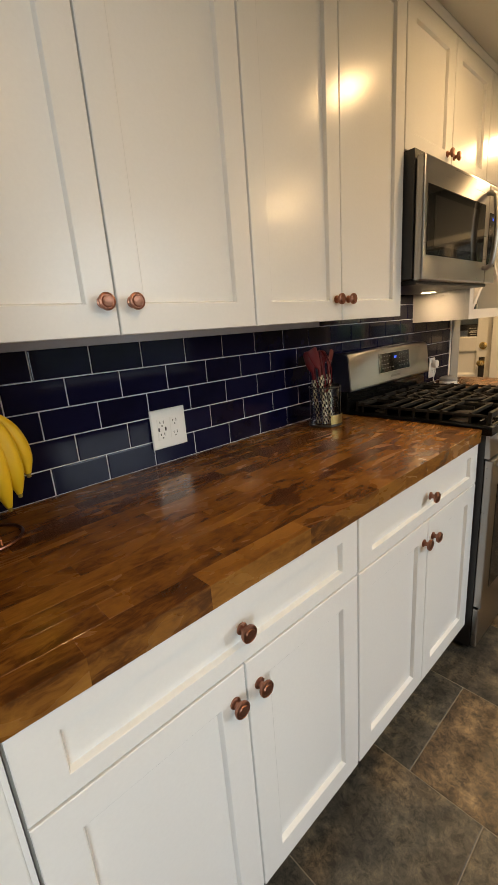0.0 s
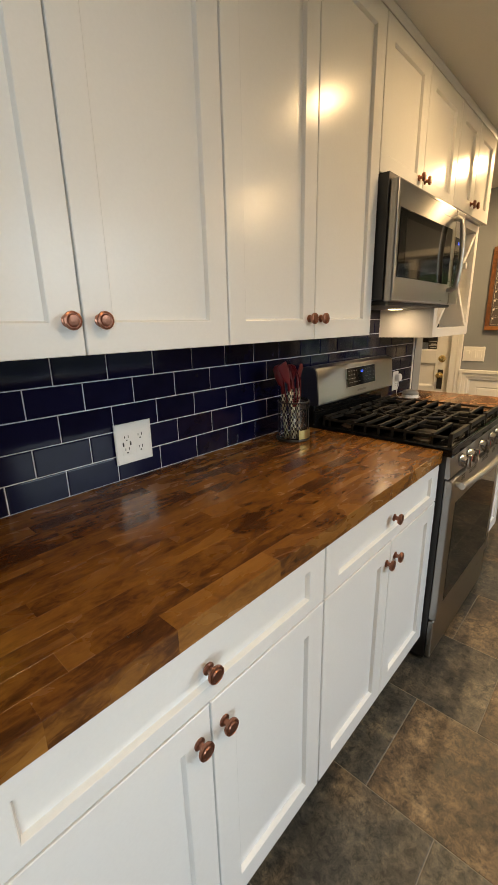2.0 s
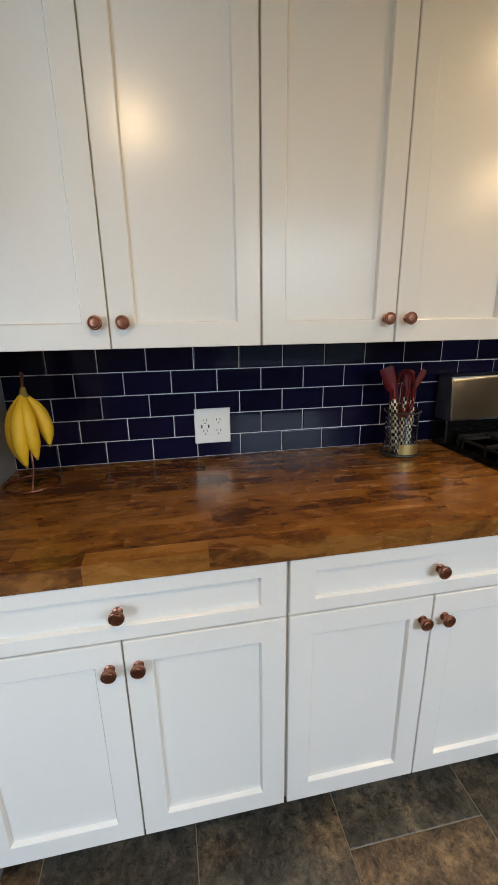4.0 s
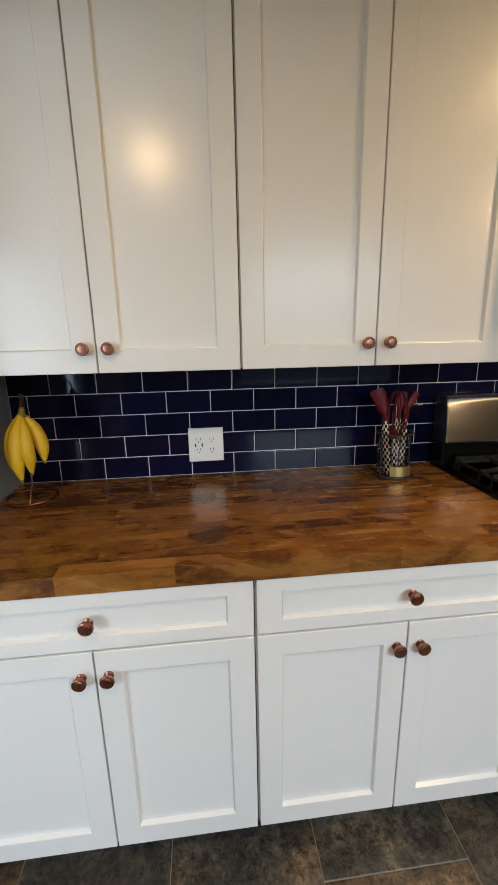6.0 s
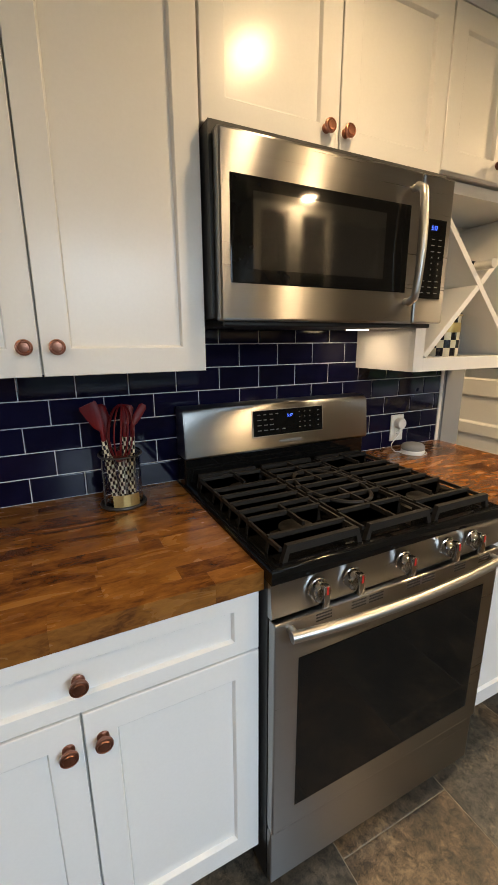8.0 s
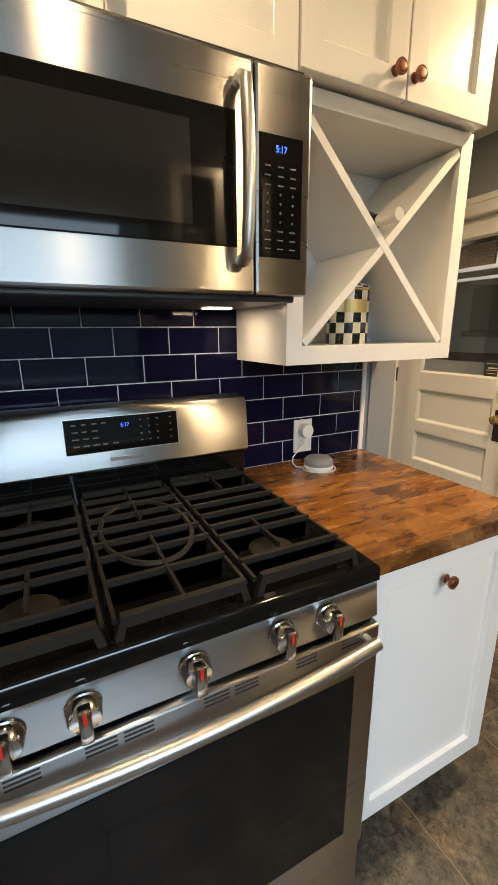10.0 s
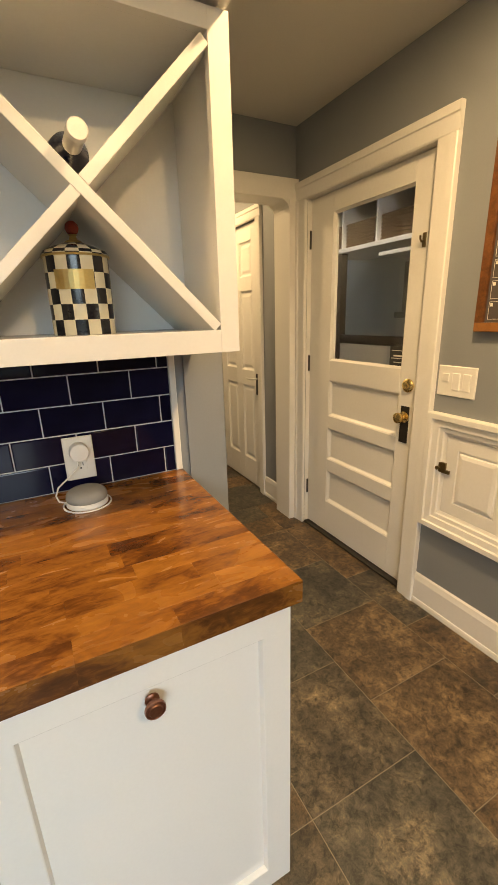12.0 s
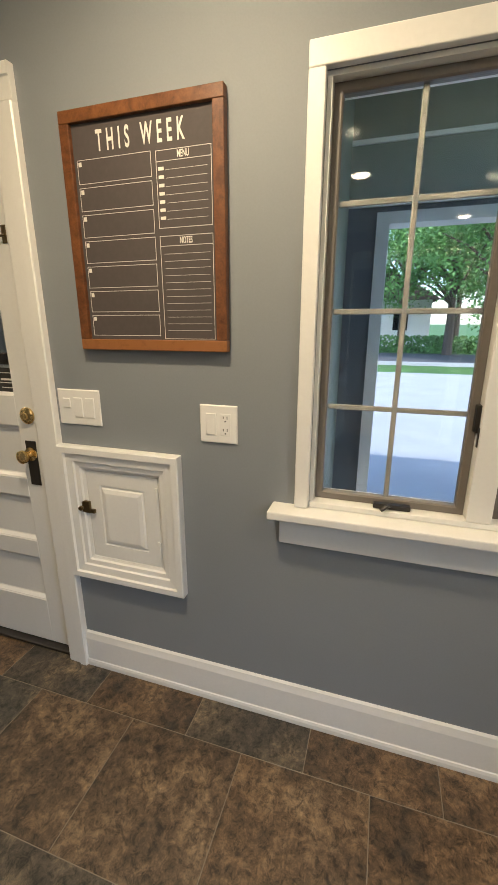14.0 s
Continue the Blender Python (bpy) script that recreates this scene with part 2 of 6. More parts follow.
STEEL.node_tree.links.new(_tg.outputs[0], _sb.inputs["Tangent"])
STEELV = painted("brushed_steel_handle", (0.54, 0.525, 0.50), 0.36, 60, 0.02, 0.05, metal=1.0)
ENAMEL = painted("black_enamel", (0.005, 0.005, 0.005), 0.06, 90, 0.0, 0.2, rvary=0.02)
ENAMEL.node_tree.nodes["Principled BSDF"].inputs["Specular IOR Level"].default_value = 0.3
CHROME = painted("polished_knob_steel", (0.50, 0.48, 0.46), 0.14, 60, 0.0, 0.05, metal=1.0, rvary=0.03)
BLKPL = painted("black_plastic", (0.016, 0.016, 0.017), 0.42, 200, 0.06, 0.2)
BLKGL = painted("black_glass", (0.005, 0.005, 0.005), 0.045, 20, 0.0, 0.1, rvary=0.01)
BLKGL.node_tree.nodes["Principled BSDF"].inputs["Specular IOR Level"].default_value = 0.17
IRON = painted("cast_iron", (0.014, 0.012, 0.010), 0.58, 320, 0.3, 0.25)
IRON.node_tree.nodes["Principled BSDF"].inputs["Specular IOR Level"].default_value = 0.3
ALUM = painted("burner_aluminium", (0.42, 0.38, 0.34), 0.33, 120, 0.08, 0.2, metal=1.0)
PLATE = painted("white_plastic", (0.80, 0.785, 0.75), 0.32, 200, 0.01, 0.02)
SLOT = painted("socket_slot", (0.03, 0.028, 0.026), 0.6)
BRASS = painted("polished_brass", (0.80, 0.60, 0.28), 0.24, 150, 0.03, 0.12, metal=1.0)
AGED = painted("aged_brass", (0.22, 0.165, 0.085), 0.35, 200, 0.1, 0.3, metal=1.0)
BRONZE = painted("dark_bronze", (0.035, 0.03, 0.026), 0.42, 160, 0.05, 0.2, metal=0.4)
SASH = painted("bronze_sash", (0.17, 0.15, 0.13), 0.45, 120, 0.03, 0.1)
MUNTIN = painted("grey_muntin_paint", (0.20, 0.195, 0.18), 0.5, 120, 0.03, 0.08)
CHALK = painted("chalkboard_grey", (0.070, 0.058, 0.056), 0.7, 80, 0.05, 0.15)
CHWHITE = painted("chalk_white_print", (0.74, 0.72, 0.66), 0.7, 120, 0, 0.08)
PALEG = painted("mint_grey_paint", (0.24, 0.25, 0.20), 0.6, 120, 0.05, 0.05)
DARKG = painted("charcoal_siding_paint", (0.10, 0.11, 0.12), 0.6, 120, 0.08, 0.08)
PALEW = painted("pale_wall_paint", (0.60, 0.61, 0.56), 0.65, 120, 0.05, 0.05)
BROWNW = painted("dark_brown_stained_wood", (0.055, 0.040, 0.028), 0.5, 90, 0.12, 0.15, stretch=(20, 20, 1.2))
GREENW = painted("teal_wall_paint", (0.07, 0.15, 0.135), 0.65, 120, 0.05, 0.06)
GLASS = glassy("window_glass")
CLEAR = glassy("clear_glass", (0.98, 0.99, 0.99))
CREAM = painted("cream_enamel", (0.72, 0.66, 0.50), 0.15, 60, 0.02, 0.08)
BLACKE = painted("black_check_enamel", (0.012, 0.012, 0.016), 0.15, 60, 0.02, 0.2)
GOLD = painted("gold_trim", (0.56, 0.42, 0.18), 0.45, 150, 0.05, 0.15, metal=1.0)
REDS = painted("red_silicone", (0.13, 0.004, 0.006), 0.42, 90, 0.02, 0.15)
REDS.node_tree.nodes["Principled BSDF"].inputs["Specular IOR Level"].default_value = 0.25
REDW = painted("red_wood_knob", (0.30, 0.03, 0.015), 0.25, 60, 0.02, 0.2)
BANANA = painted("banana_skin", (0.72, 0.47, 0.03), 0.45, 35, 0.05, 0.16)
BANTIP = painted("banana_stem", (0.22, 0.17, 0.04), 0.6, 60, 0.1, 0.3)
BOTTLE = painted("dark_wine_bottle", (0.012, 0.014, 0.03), 0.08, 60, 0, 0.2)
FOIL = painted("champagne_foil", (0.66, 0.65, 0.63), 0.4, 90, 0.1, 0.1, metal=0.3)
SPKG = painted("speaker_fabric", (0.30, 0.295, 0.28), 0.9, 600, 0.5, 0.12)
WICKER = painted("wicker", (0.13, 0.075, 0.035), 0.7, 140, 0.6, 0.4)
CONC = painted("driveway_concrete", (0.38, 0.38, 0.38), 0.85, 30, 0.2, 0.12)
GRASS = painted("lawn_grass", (0.07, 0.15, 0.03), 0.8, 12, 0.4, 0.4)
ROADM = painted("road_asphalt", (0.09, 0.09, 0.092), 0.85, 60, 0.3, 0.15)
LEAF = painted("tree_leaf", (0.12, 0.25, 0.06), 0.6, 8, 0.1, 0.4)
BARK = painted("tree_bark", (0.10, 0.075, 0.055), 0.85, 30, 0.6, 0.3)
ROOFM = painted("roof_shingle", (0.13, 0.09, 0.085), 0.85, 30, 0.4, 0.3)
SIDING = painted("house_siding", (0.62, 0.62, 0.60), 0.6, 20, 0.05, 0.05)
BRICKM = painted("house_brick", (0.30, 0.12, 0.08), 0.8, 20, 0.2, 0.25)
FABRIC = painted("dark_upholstery", (0.035, 0.045, 0.055), 0.9, 60, 0.4, 0.3)
BLANKET = painted("grey_blanket", (0.10, 0.13, 0.14), 0.9, 60, 0.4, 0.35)
LENS = glowing("lamp_lens", (1.0, 0.80, 0.55), 5.0)
BLUELED = glowing("blue_display", (0.03, 0.12, 1.0), 0.55)
REDMARK = painted("red_mark", (0.5, 0.02, 0.015), 0.4)
KEYGREY = painted("grey_print", (0.12, 0.12, 0.12), 0.6)
LOGO = painted("logo_grey", (0.2, 0.19, 0.18), 0.5)


# ---- mesh helpers ----
def thing(name, loc, label, category, group="", kind=""):
    ob = new(name)
    ob.empty_display_size = 0.05
    ob.location = loc
    return tagged(ob, label, category, group, kind)


def finish(name, bm, mats, smooth=False):
    me = bpy.data.meshes.new(name)
    bmesh.ops.recalc_face_normals(bm, faces=bm.faces[:])
    if smooth:
        for f in bm.faces:
            f.smooth = True
    bm.to_mesh(me)
    bm.free()
    for m in mats if isinstance(mats, (list, tuple)) else [mats]:
        me.materials.append(m)
    if smooth:
        me.set_sharp_from_angle(angle=radians(38))
    return me


def world_origin(ob):
    p = Vector(ob.location)
    q = ob.parent
    while q is not None:
        p = p + Vector(q.location)
        q = q.parent
    return p


def part(name, bm, mats, parent=None, label="", smooth=False):
    """One mesh, drawn in world coordinates, under a thing or a part (whose turns are nil while it is built)."""
    ob = new(name, finish(name, bm, mats, smooth))
    if parent is not None:
        ob.parent = parent
        ob.location = -world_origin(parent)
    if label:
        ob["label"] = label
    return ob


def struct(name, bm, mats, label, category, smooth=False):
    return tagged(part(name, bm, mats, None, "", smooth), label, category, "", "structure")


def box(bm, a, b, bev=0.0, mi=0):
    x0, y0, z0 = (min(p, q) for p, q in zip(a, b))
    x1, y1, z1 = (max(p, q) for p, q in zip(a, b))
    v = [bm.verts.new(p) for p in ((x0, y0, z0), (x1, y0, z0), (x1, y1, z0), (x0, y1, z0), (x0, y0, z1), (x1, y0, z1), (x1, y1, z1), (x0, y1, z1))]
    fs = [bm.faces.new([v[i] for i in q]) for q in ((0, 3, 2, 1), (4, 5, 6, 7), (0, 1, 5, 4), (1, 2, 6, 5), (2, 3, 7, 6), (3, 0, 4, 7))]
    for f in fs:
        f.material_index = mi
    if bev:
        es = list({e for f in fs for e in f.edges})
        bmesh.ops.bevel(bm, geom=es, offset=bev, segments=2, profile=0.5, affect="EDGES", clamp_overlap=True, material=mi)
    return bm


def B(*boxes, bev=0.0):
    bm = bmesh.new()
    for a, b in boxes:
        box(bm, a, b, bev)
    return bm


def lathe(bm, prof, origin, axis=(0, 0, 1), seg=24, mi=0, cap=True, checker=0):
    """prof: (radius, height) along the axis."""
    ax = Vector(axis).normalized()
    q = Vector((0, 0, 1)).rotation_difference(ax)
    o = Vector(origin)
    loops = []
    for r, h in prof:
        if r < 1e-6:
            loops.append([bm.verts.new(o + q @ Vector((0, 0, h)))])
        else:
            loops.append([bm.verts.new(o + q @ Vector((r * math.cos(2 * math.pi * i / seg), r * math.sin(2 * math.pi * i / seg), h))) for i in range(seg)])
    for k, (A, C) in enumerate(zip(loops, loops[1:])):
        for i in range(seg):
            j = (i + 1) % seg
            if len(A) == 1 and len(C) == 1:
                continue
            if len(A) == 1:
                f = bm.faces.new((A[0], C[i], C[j]))
            elif len(C) == 1:
                f = bm.faces.new((A[i], A[j], C[0]))
            else:
                f = bm.faces.new((A[i], A[j], C[j], C[i]))
            f.material_index = mi if not checker else (k + i * checker // seg) % 2
    if cap:
        for L in (loops[0], loops[-1]):
            if len(L) > 2:
                f = bm.faces.new(L)
                f.material_index = mi
    return bm


def cyl(bm, p, q, r, seg=16, mi=0, r2=None):
    p, q = Vector(p), Vector(q)
    return lathe(bm, [(r, 0), (r if r2 is None else r2, (q - p).length)], p, q - p, seg, mi)


def tube(bm, pts, r, seg=8, closed=False, mi=0, flat=1.0):
    """A round or flattened bar along a line of points; r may be a list."""
    pts = [Vector(p) for p in pts]
    n = len(pts)
    loops = []
    side = None
    for i, p in enumerate(pts):
        a = pts[(i - 1) % n] if (closed or i) else p
        c = pts[(i + 1) % n] if (closed or i < n - 1) else p
        d = (c - a).normalized()
        if side is None:
            side = d.cross(Vector((0, 0, 1)) if abs(d.z) < 0.9 else Vector((1, 0, 0))).normalized()
        side = (side - d * side.dot(d)).normalized()
        up = d.cross(side)
        rr = r[i] if isinstance(r, (list, tuple)) else r
        loops.append([bm.verts.new(p + rr * (math.cos(t) * side * flat + math.sin(t) * up)) for t in (2 * math.pi * k / seg for k in range(seg))])
    for i in range(n if closed else n - 1):
        A, C = loops[i], loops[(i + 1) % n]
        for k in range(seg):
            f = bm.faces.new((A[k], A[(k + 1) % seg], C[(k + 1) % seg], C[k]))
            f.material_index = mi
    if not closed:
        for L in (loops[0], loops[-1]):
            bm.faces.new(L).material_index = mi
    return bm


def arc(p, q, bow, n=12):
    """Points from p to q that bow out by the vector bow."""
    p, q, bow = Vector(p), Vector(q), Vector(bow)
    return [p.lerp(q, i / n) + bow * (1 - (2 * i / n - 1) ** 2) for i in range(n + 1)]


def panel(bm, o, u, v, w, h, steps, thick=0.018, mi=0, vk=1.0):
    """A board with corner o, width w along u, height h along v, and stepped rims (inset, rise) on its front face u x v."""
    o, u, v = Vector(o), Vector(u).normalized(), Vector(v).normalized()
    n = u.cross(v)

    def rim(s, z):
        return [bm.verts.new(o + u * a + v * b + n * z) for a, b in ((s, s * vk), (w - s, s * vk), (w - s, h - s * vk), (s, h - s * vk))]

    loops = [rim(0, -thick)] + [rim(s, z) for s, z in steps]
    for A, C in zip(loops, loops[1:]):
        for i in range(4):
            j = (i + 1) % 4
            bm.faces.new((A[i], A[j], C[j], C[i])).material_index = mi
    bm.faces.new(loops[-1]).material_index = mi
    bm.faces.new(loops[0][::-1]).material_index = mi
    return bm


def frame_loop(bm, o, u, v, w, h, prof, mi=0):
    """A mitred frame round a rectangle: prof is (outward offset, rise) points of its section."""
    o, u, v = Vector(o), Vector(u).normalized(), Vector(v).normalized()
    n = u.cross(v)
    loops = [[bm.verts.new(o + u * a + v * b + n * z) for a, b in ((-s, -s), (w + s, -s), (w + s, h + s), (-s, h + s))] for s, z in prof]
    m = len(loops)
    for k in range(m):
        A, C = loops[k], loops[(k + 1) % m]
        for i in range(4):
            j = (i + 1) % 4
            bm.faces.new((A[i], A[j], C[j], C[i])).material_index = mi
    return bm


def wall_boxes(axis, p0, p1, a0, a1, z0, z1, holes=()):
    """Boxes of a wall (its thickness p0..p1 along axis) that leave the holes (a0, a1, z0, z1) free."""
    out = []
    cuts = sorted(holes)
    at = a0

    def add(s, e, zs, ze):
        if e - s > 1e-4 and ze - zs > 1e-4:
            out.append(((p0, s, zs), (p1, e, ze)) if axis == "x" else ((s, p0, zs), (e, p1, ze)))

    for s, e, b, t in cuts:
        add(at, s, z0, z1)
        add(s, e, z0, b)
        add(s, e, t, z1)
        at = e
    add(at, a1, z0, z1)
    return out


def mould(bm, pts, prof, up=(0, 0, 1), mitre=(0, 0)):
    """A moulding along a straight line from pts[0] to pts[1]: prof is (out, up) with out to the right of the way."""
    p, q = Vector(pts[0]), Vector(pts[1])
    d = (q - p).normalized()
    up = Vector(up)
    out = d.cross(up)
    A = [bm.verts.new(p + out * a + up * b - d * a * mitre[0]) for a, b in prof]
    C = [bm.verts.new(q + out * a + up * b + d * a * mitre[1]) for a, b in prof]
    m = len(prof)
    for i in range(m):
        j = (i + 1) % m
        bm.faces.new((A[i], A[j], C[j], C[i]))
    bm.faces.new(A)
    bm.faces.new(C[::-1])
    return bm


def lettering(text, size, mat, parent, m, name="letter", spread=1.0, align="CENTER", thick=0.0006, squeeze=1.0, bold=0.0):
    cu = bpy.data.curves.new(name, "FONT")
    cu.body, cu.size, cu.extrude, cu.align_x, cu.align_y, cu.space_character = text, size, thick, align, "CENTER", spread
    cu.offset = bold
    tmp = bpy.data.objects.new(name, cu)
    scene.collection.objects.link(tmp)
    bpy.context.view_layer.update()
    me = bpy.data.meshes.new_from_object(tmp.evaluated_get(bpy.context.evaluated_depsgraph_get()))
    bpy.data.objects.remove(tmp)
    me.transform(m @ Matrix.Diagonal((squeeze, 1, 1, 1)))
    src = bmesh.new()
    src.from_mesh(me)
    bpy.data.meshes.remove(me)
    left = set(src.verts)
    while left:
        island, edge = set(), [min(left, key=lambda v: v.index)]
        while edge:
            v = edge.pop()
            if v not in island:
                island.add(v)
                edge += [e.other_vert(v) for e in v.link_edges]
        left -= island
        order = sorted(island, key=lambda v: v.index)
        at = {v: i for i, v in enumerate(order)}
        one = bpy.data.meshes.new(name)
        one.from_pydata([tuple(v.co) for v in order], [], [tuple(at[v] for v in f.verts) for f in src.faces if f.verts[0] in island])
        one.materials.append(mat)
        ob = new(name, one)
        ob.parent = parent
        ob.location = -world_origin(parent)
    src.free()


# ---- rooms ----
X0, X1 = -1.504, 2.41          # kitchen, west and east faces
YS, YB, YH = -2.5, 1.06, 2.75  # south wall, back opening, end of the hall
XH = 1.44                     # west face of the hall

struct("wall_north", B(*wall_boxes("y", 0.008, 0.13, X0 - 0.14, 1.32, 0, CEIL)), WALL, "grey painted kitchen wall behind the counters", "wall")
struct("wall_hall_west", B(*wall_boxes("x", 1.32, XH, 0.0, YH, 0, CEIL)), WALL, "grey painted wall end beside the counter", "wall")
struct("wall_east", B(*wall_boxes("x", X1, X1 + 0.13, YS - 0.12, YH + 0.12, 0, CEIL, [(-1.80, -0.864, 0.829, 1.897), (0.112, 0.945, 0.0, 1.972), (1.53, 2.235, 0.0, 1.975)])), WALL, "grey painted end wall with door and window", "wall")
struct("wall_back", B(*wall_boxes("y", YB, YB + 0.12, XH, X1, 0, CEIL, [(1.51, 2.352, 0.0, 1.975)])), WALL, "dark grey wall over the hallway opening", "wall")
struct("wall_hall_end", B(*wall_boxes("y", YH, YH + 0.12, XH, X1, 0, CEIL, [(1.56, 2.33, 0.0, 1.97)])), WALL, "grey painted wall at the hall's end", "wall")
struct("wall_west", B(*wall_boxes("x", X0 - 0.14, X0, YS - 0.12, 0.008, 0, CEIL, [(-1.78, -0.612, 0.0, 2.05)])), WALL, "grey painted wall with the dining room opening", "wall")
struct("wall_south", B(*wall_boxes("y", YS - 0.12, YS, X0, X1, 0, CEIL, [(-0.5, 0.96, 0.98, 2.05)])), WALL, "grey painted wall opposite the range", "wall")
win = thing("window_2", (0.23, YS, 0.98), "white painted sill of the kitchen window over the sink", "window", "", "structure")
part("window_sill", B(((-0.56, YS + 0.0005, 0.945), (1.02, YS + 0.06, 0.979)), bev=0.004), TRIM, win)
struct("ceiling", B(((-5.0, -3.2, CEIL), (X1 + 0.13, 6.6, CEIL + 0.12))), CEILM, "off-white painted ceiling", "ceiling")

# added, never in view: cuts the horizon sky reflected in the steel
struct("sky_block_wall", B(((-7.0, -7.2, 0), (6.0, -7.0, 3.3))), PALEW, "unseen plain wall added to hide the low sky from the south window", "wall")
# added out of view: overhang that blocks sun through the south window
struct("sun_block_eave", B(((X0 - 0.1, YS - 0.85, CEIL + 0.08), (X1 + 0.1, YS - 0.121, CEIL + 0.12))), TRIM, "unseen white eave added to keep sun out of the south window", "roof")

# dining room behind the walker, and the room past the hall
struct("wall_dining_north", B(((-5.0, 1.0, 0), (X0 - 0.14, 1.12, CEIL))), WALL, "plain grey wall", "wall")
struct("wall_dining_west", B(((-5.0, -3.0, 0), (-4.88, 1.0, CEIL))), WALL, "plain grey wall", "wall")
# its window opening is unseen, added for the daylight lamp outside
struct("wall_dining_south", B(*wall_boxes("y", -3.12, -3.0, -5.0, X0 - 0.14, 0, CEIL, [(-3.8, -2.2, 0.8, 2.1)])), WALL, "plain grey wall", "wall")
struct("wall_dining_east", B(((X0 - 0.14, 0.13, 0), (X0 - 0.02, 1.0, CEIL)), ((X0 - 0.14, -3.0, 0), (X0 - 0.02, YS - 0.12, CEIL))), WALL, "plain grey wall", "wall")
struct("wall_den_north", B(((-0.2, 5.9, 0), (4.6, 6.02, CEIL))), GREENW, "teal green wall of the far room", "wall")
struct("wall_den_west", B(((-0.32, YH + 0.12, 0), (-0.2, 6.02, CEIL))), GREENW, "teal green wall", "wall")
struct("wall_den_south", B(((-0.2, YH, 0), (1.32, YH + 0.12, CEIL))), GREENW, "teal green wall", "wall")
struct("wall_den_east", B(((X1, YH + 0.12, 0), (X1 + 0.13, 6.02, CEIL))), GREENW, "teal green wall", "wall")


def casing(name, loc, bms, label):
    t = thing(name, loc, label, "trim", "", "structure")
    for n, bm in bms:
        part(n, bm, TRIM, t)
    return t


def leg_profile(w, d):
    """Section of a flat casing with a raised back band."""
    return [(0, 0), (0, d * 0.55), (0.006, d * 0.72), (w * 0.62, d * 0.8), (w * 0.66, d), (w - 0.004, d), (w, d - 0.004), (w, 0)]


def casing_x(name, y0, y1, z1, w, d, xface, label, head=True, z0=0.0):
    """Casing round an opening in the east wall, standing proud of it towards -x."""
    t = thing(name, (xface, (y0 + y1) / 2, z0), label, "trim", "", "structure")

    def strip(nm, a, b, outward):
        # section in the plane across the strip; rise is towards -x
        bm = bmesh.new()
        a, b, outward = Vector(a), Vector(b), Vector(outward)
        rise = Vector((-1, 0, 0))
        A = [bm.verts.new(a + outward * s + rise * r + (b - a).normalized() * 0) for s, r in leg_profile(w, d)]
        C = [bm.verts.new(b + outward * s + rise * r) for s, r in leg_profile(w, d)]
        for i in range(len(A)):
            j = (i + 1) % len(A)
            bm.faces.new((A[i], A[j], C[j], C[i]))
        bm.faces.new(A)
        bm.faces.new(C)
        part(nm, bm, TRIM, t)

    strip("casing_leg", (xface, y0, z0), (xface, y0, z1), (0, -1, 0))
    strip("casing_leg", (xface, y1, z0), (xface, y1, z1), (0, 1, 0))
    if head:
        strip("casing_head", (xface, y0 - w, z1 + 0.0005), (xface, y1 + w, z1 + 0.0005), (0, 0, 1))
    return t


casing_x("door_casing", 0.106, 0.945, 1.950, 0.093, 0.026, X1 - 0.0005, "white painted moulded casing round the back door")
casing_x("hall_door_casing", 1.535, 2.232, 1.972, 0.078, 0.022, X1 - 0.0005, "white painted moulded casing round the closet door")

# cased opening to the hall, with rounded upper corners
oc = thing("hall_opening_casing", (1.93, YB, 0), "white painted casing with rounded upper corners round the hallway opening", "trim", "", "structure")
part("casing_leg", B(((2.345, YB - 0.035, 0), (2.409, YB + 0.135, 1.9645)), bev=0.001), TRIM, oc)
part("casing_leg", B(((XH + 0.001, YB - 0.035, 0), (1.515, YB + 0.135, 1.9645)), bev=0.001), TRIM, oc)
part("casing_head", B(((XH + 0.001, YB - 0.03, 1.965), (2.409, YB + 0.13, 2.068)), bev=0.003), TRIM, oc)
for sx, cx in ((-1, 2.345), (1, 1.515)):
    bm = bmesh.new()
    r = 0.06
    pr = [(cx, 1.965)] + [(cx + sx * (r - r * math.sin(a)), 1.965 - (r - r * math.cos(a))) for a in (math.pi / 2 * k / 6 for k in range(7))][::-1]
    A = [bm.verts.new((x, YB - 0.032, z)) for x, z in pr]
    C = [bm.verts.new((x, YB + 0.132, z)) for x, z in pr]
    for i in range(len(A)):
        j = (i + 1) % len(A)
        bm.faces.new((A[i], A[j], C[j], C[i]))
    bm.faces.new(A), bm.faces.new(C)
    part("corner_bracket", bm, TRIM, oc)

# casing at the far doorway of the hall
oc = thing("far_door_casing", (1.95, YH, 0), "white painted casing of the far room's doorway", "trim", "", "structure")
part("casing_leg", B(((2.315, YH - 0.022, 0), (2.405, YH + 0.13, 1.965)), bev=0.004), TRIM, oc)
part("casing_leg", B(((1.48, YH - 0.022, 0), (1.57, YH + 0.13, 1.965)), bev=0.004), TRIM, oc)
part("casing_head", B(((1.48, YH - 0.022, 1.966), (2.405, YH + 0.13, 2.055)), bev=0.004), TRIM, oc)

# white jambs of the dining room opening
oc = thing("dining_opening_casing", (X0 - 0.07, -1.2, 0), "white painted jambs and casing of the dining room opening", "trim", "", "structure")
part("jamb", B(((X0 - 0.16, -0.628, 0), (X0 + 0.001, -0.6125, 2.035)), bev=0.003), TRIM, oc)
part("jamb", B(((X0 - 0.16, -1.7795, 0), (X0 + 0.001, -1.765, 2.035)), bev=0.003), TRIM, oc)
part("jamb_head", B(((X0 - 0.16, -1.7795, 2.036), (X0 + 0.001, -0.6125, 2.0495)), bev=0.003), TRIM, oc)
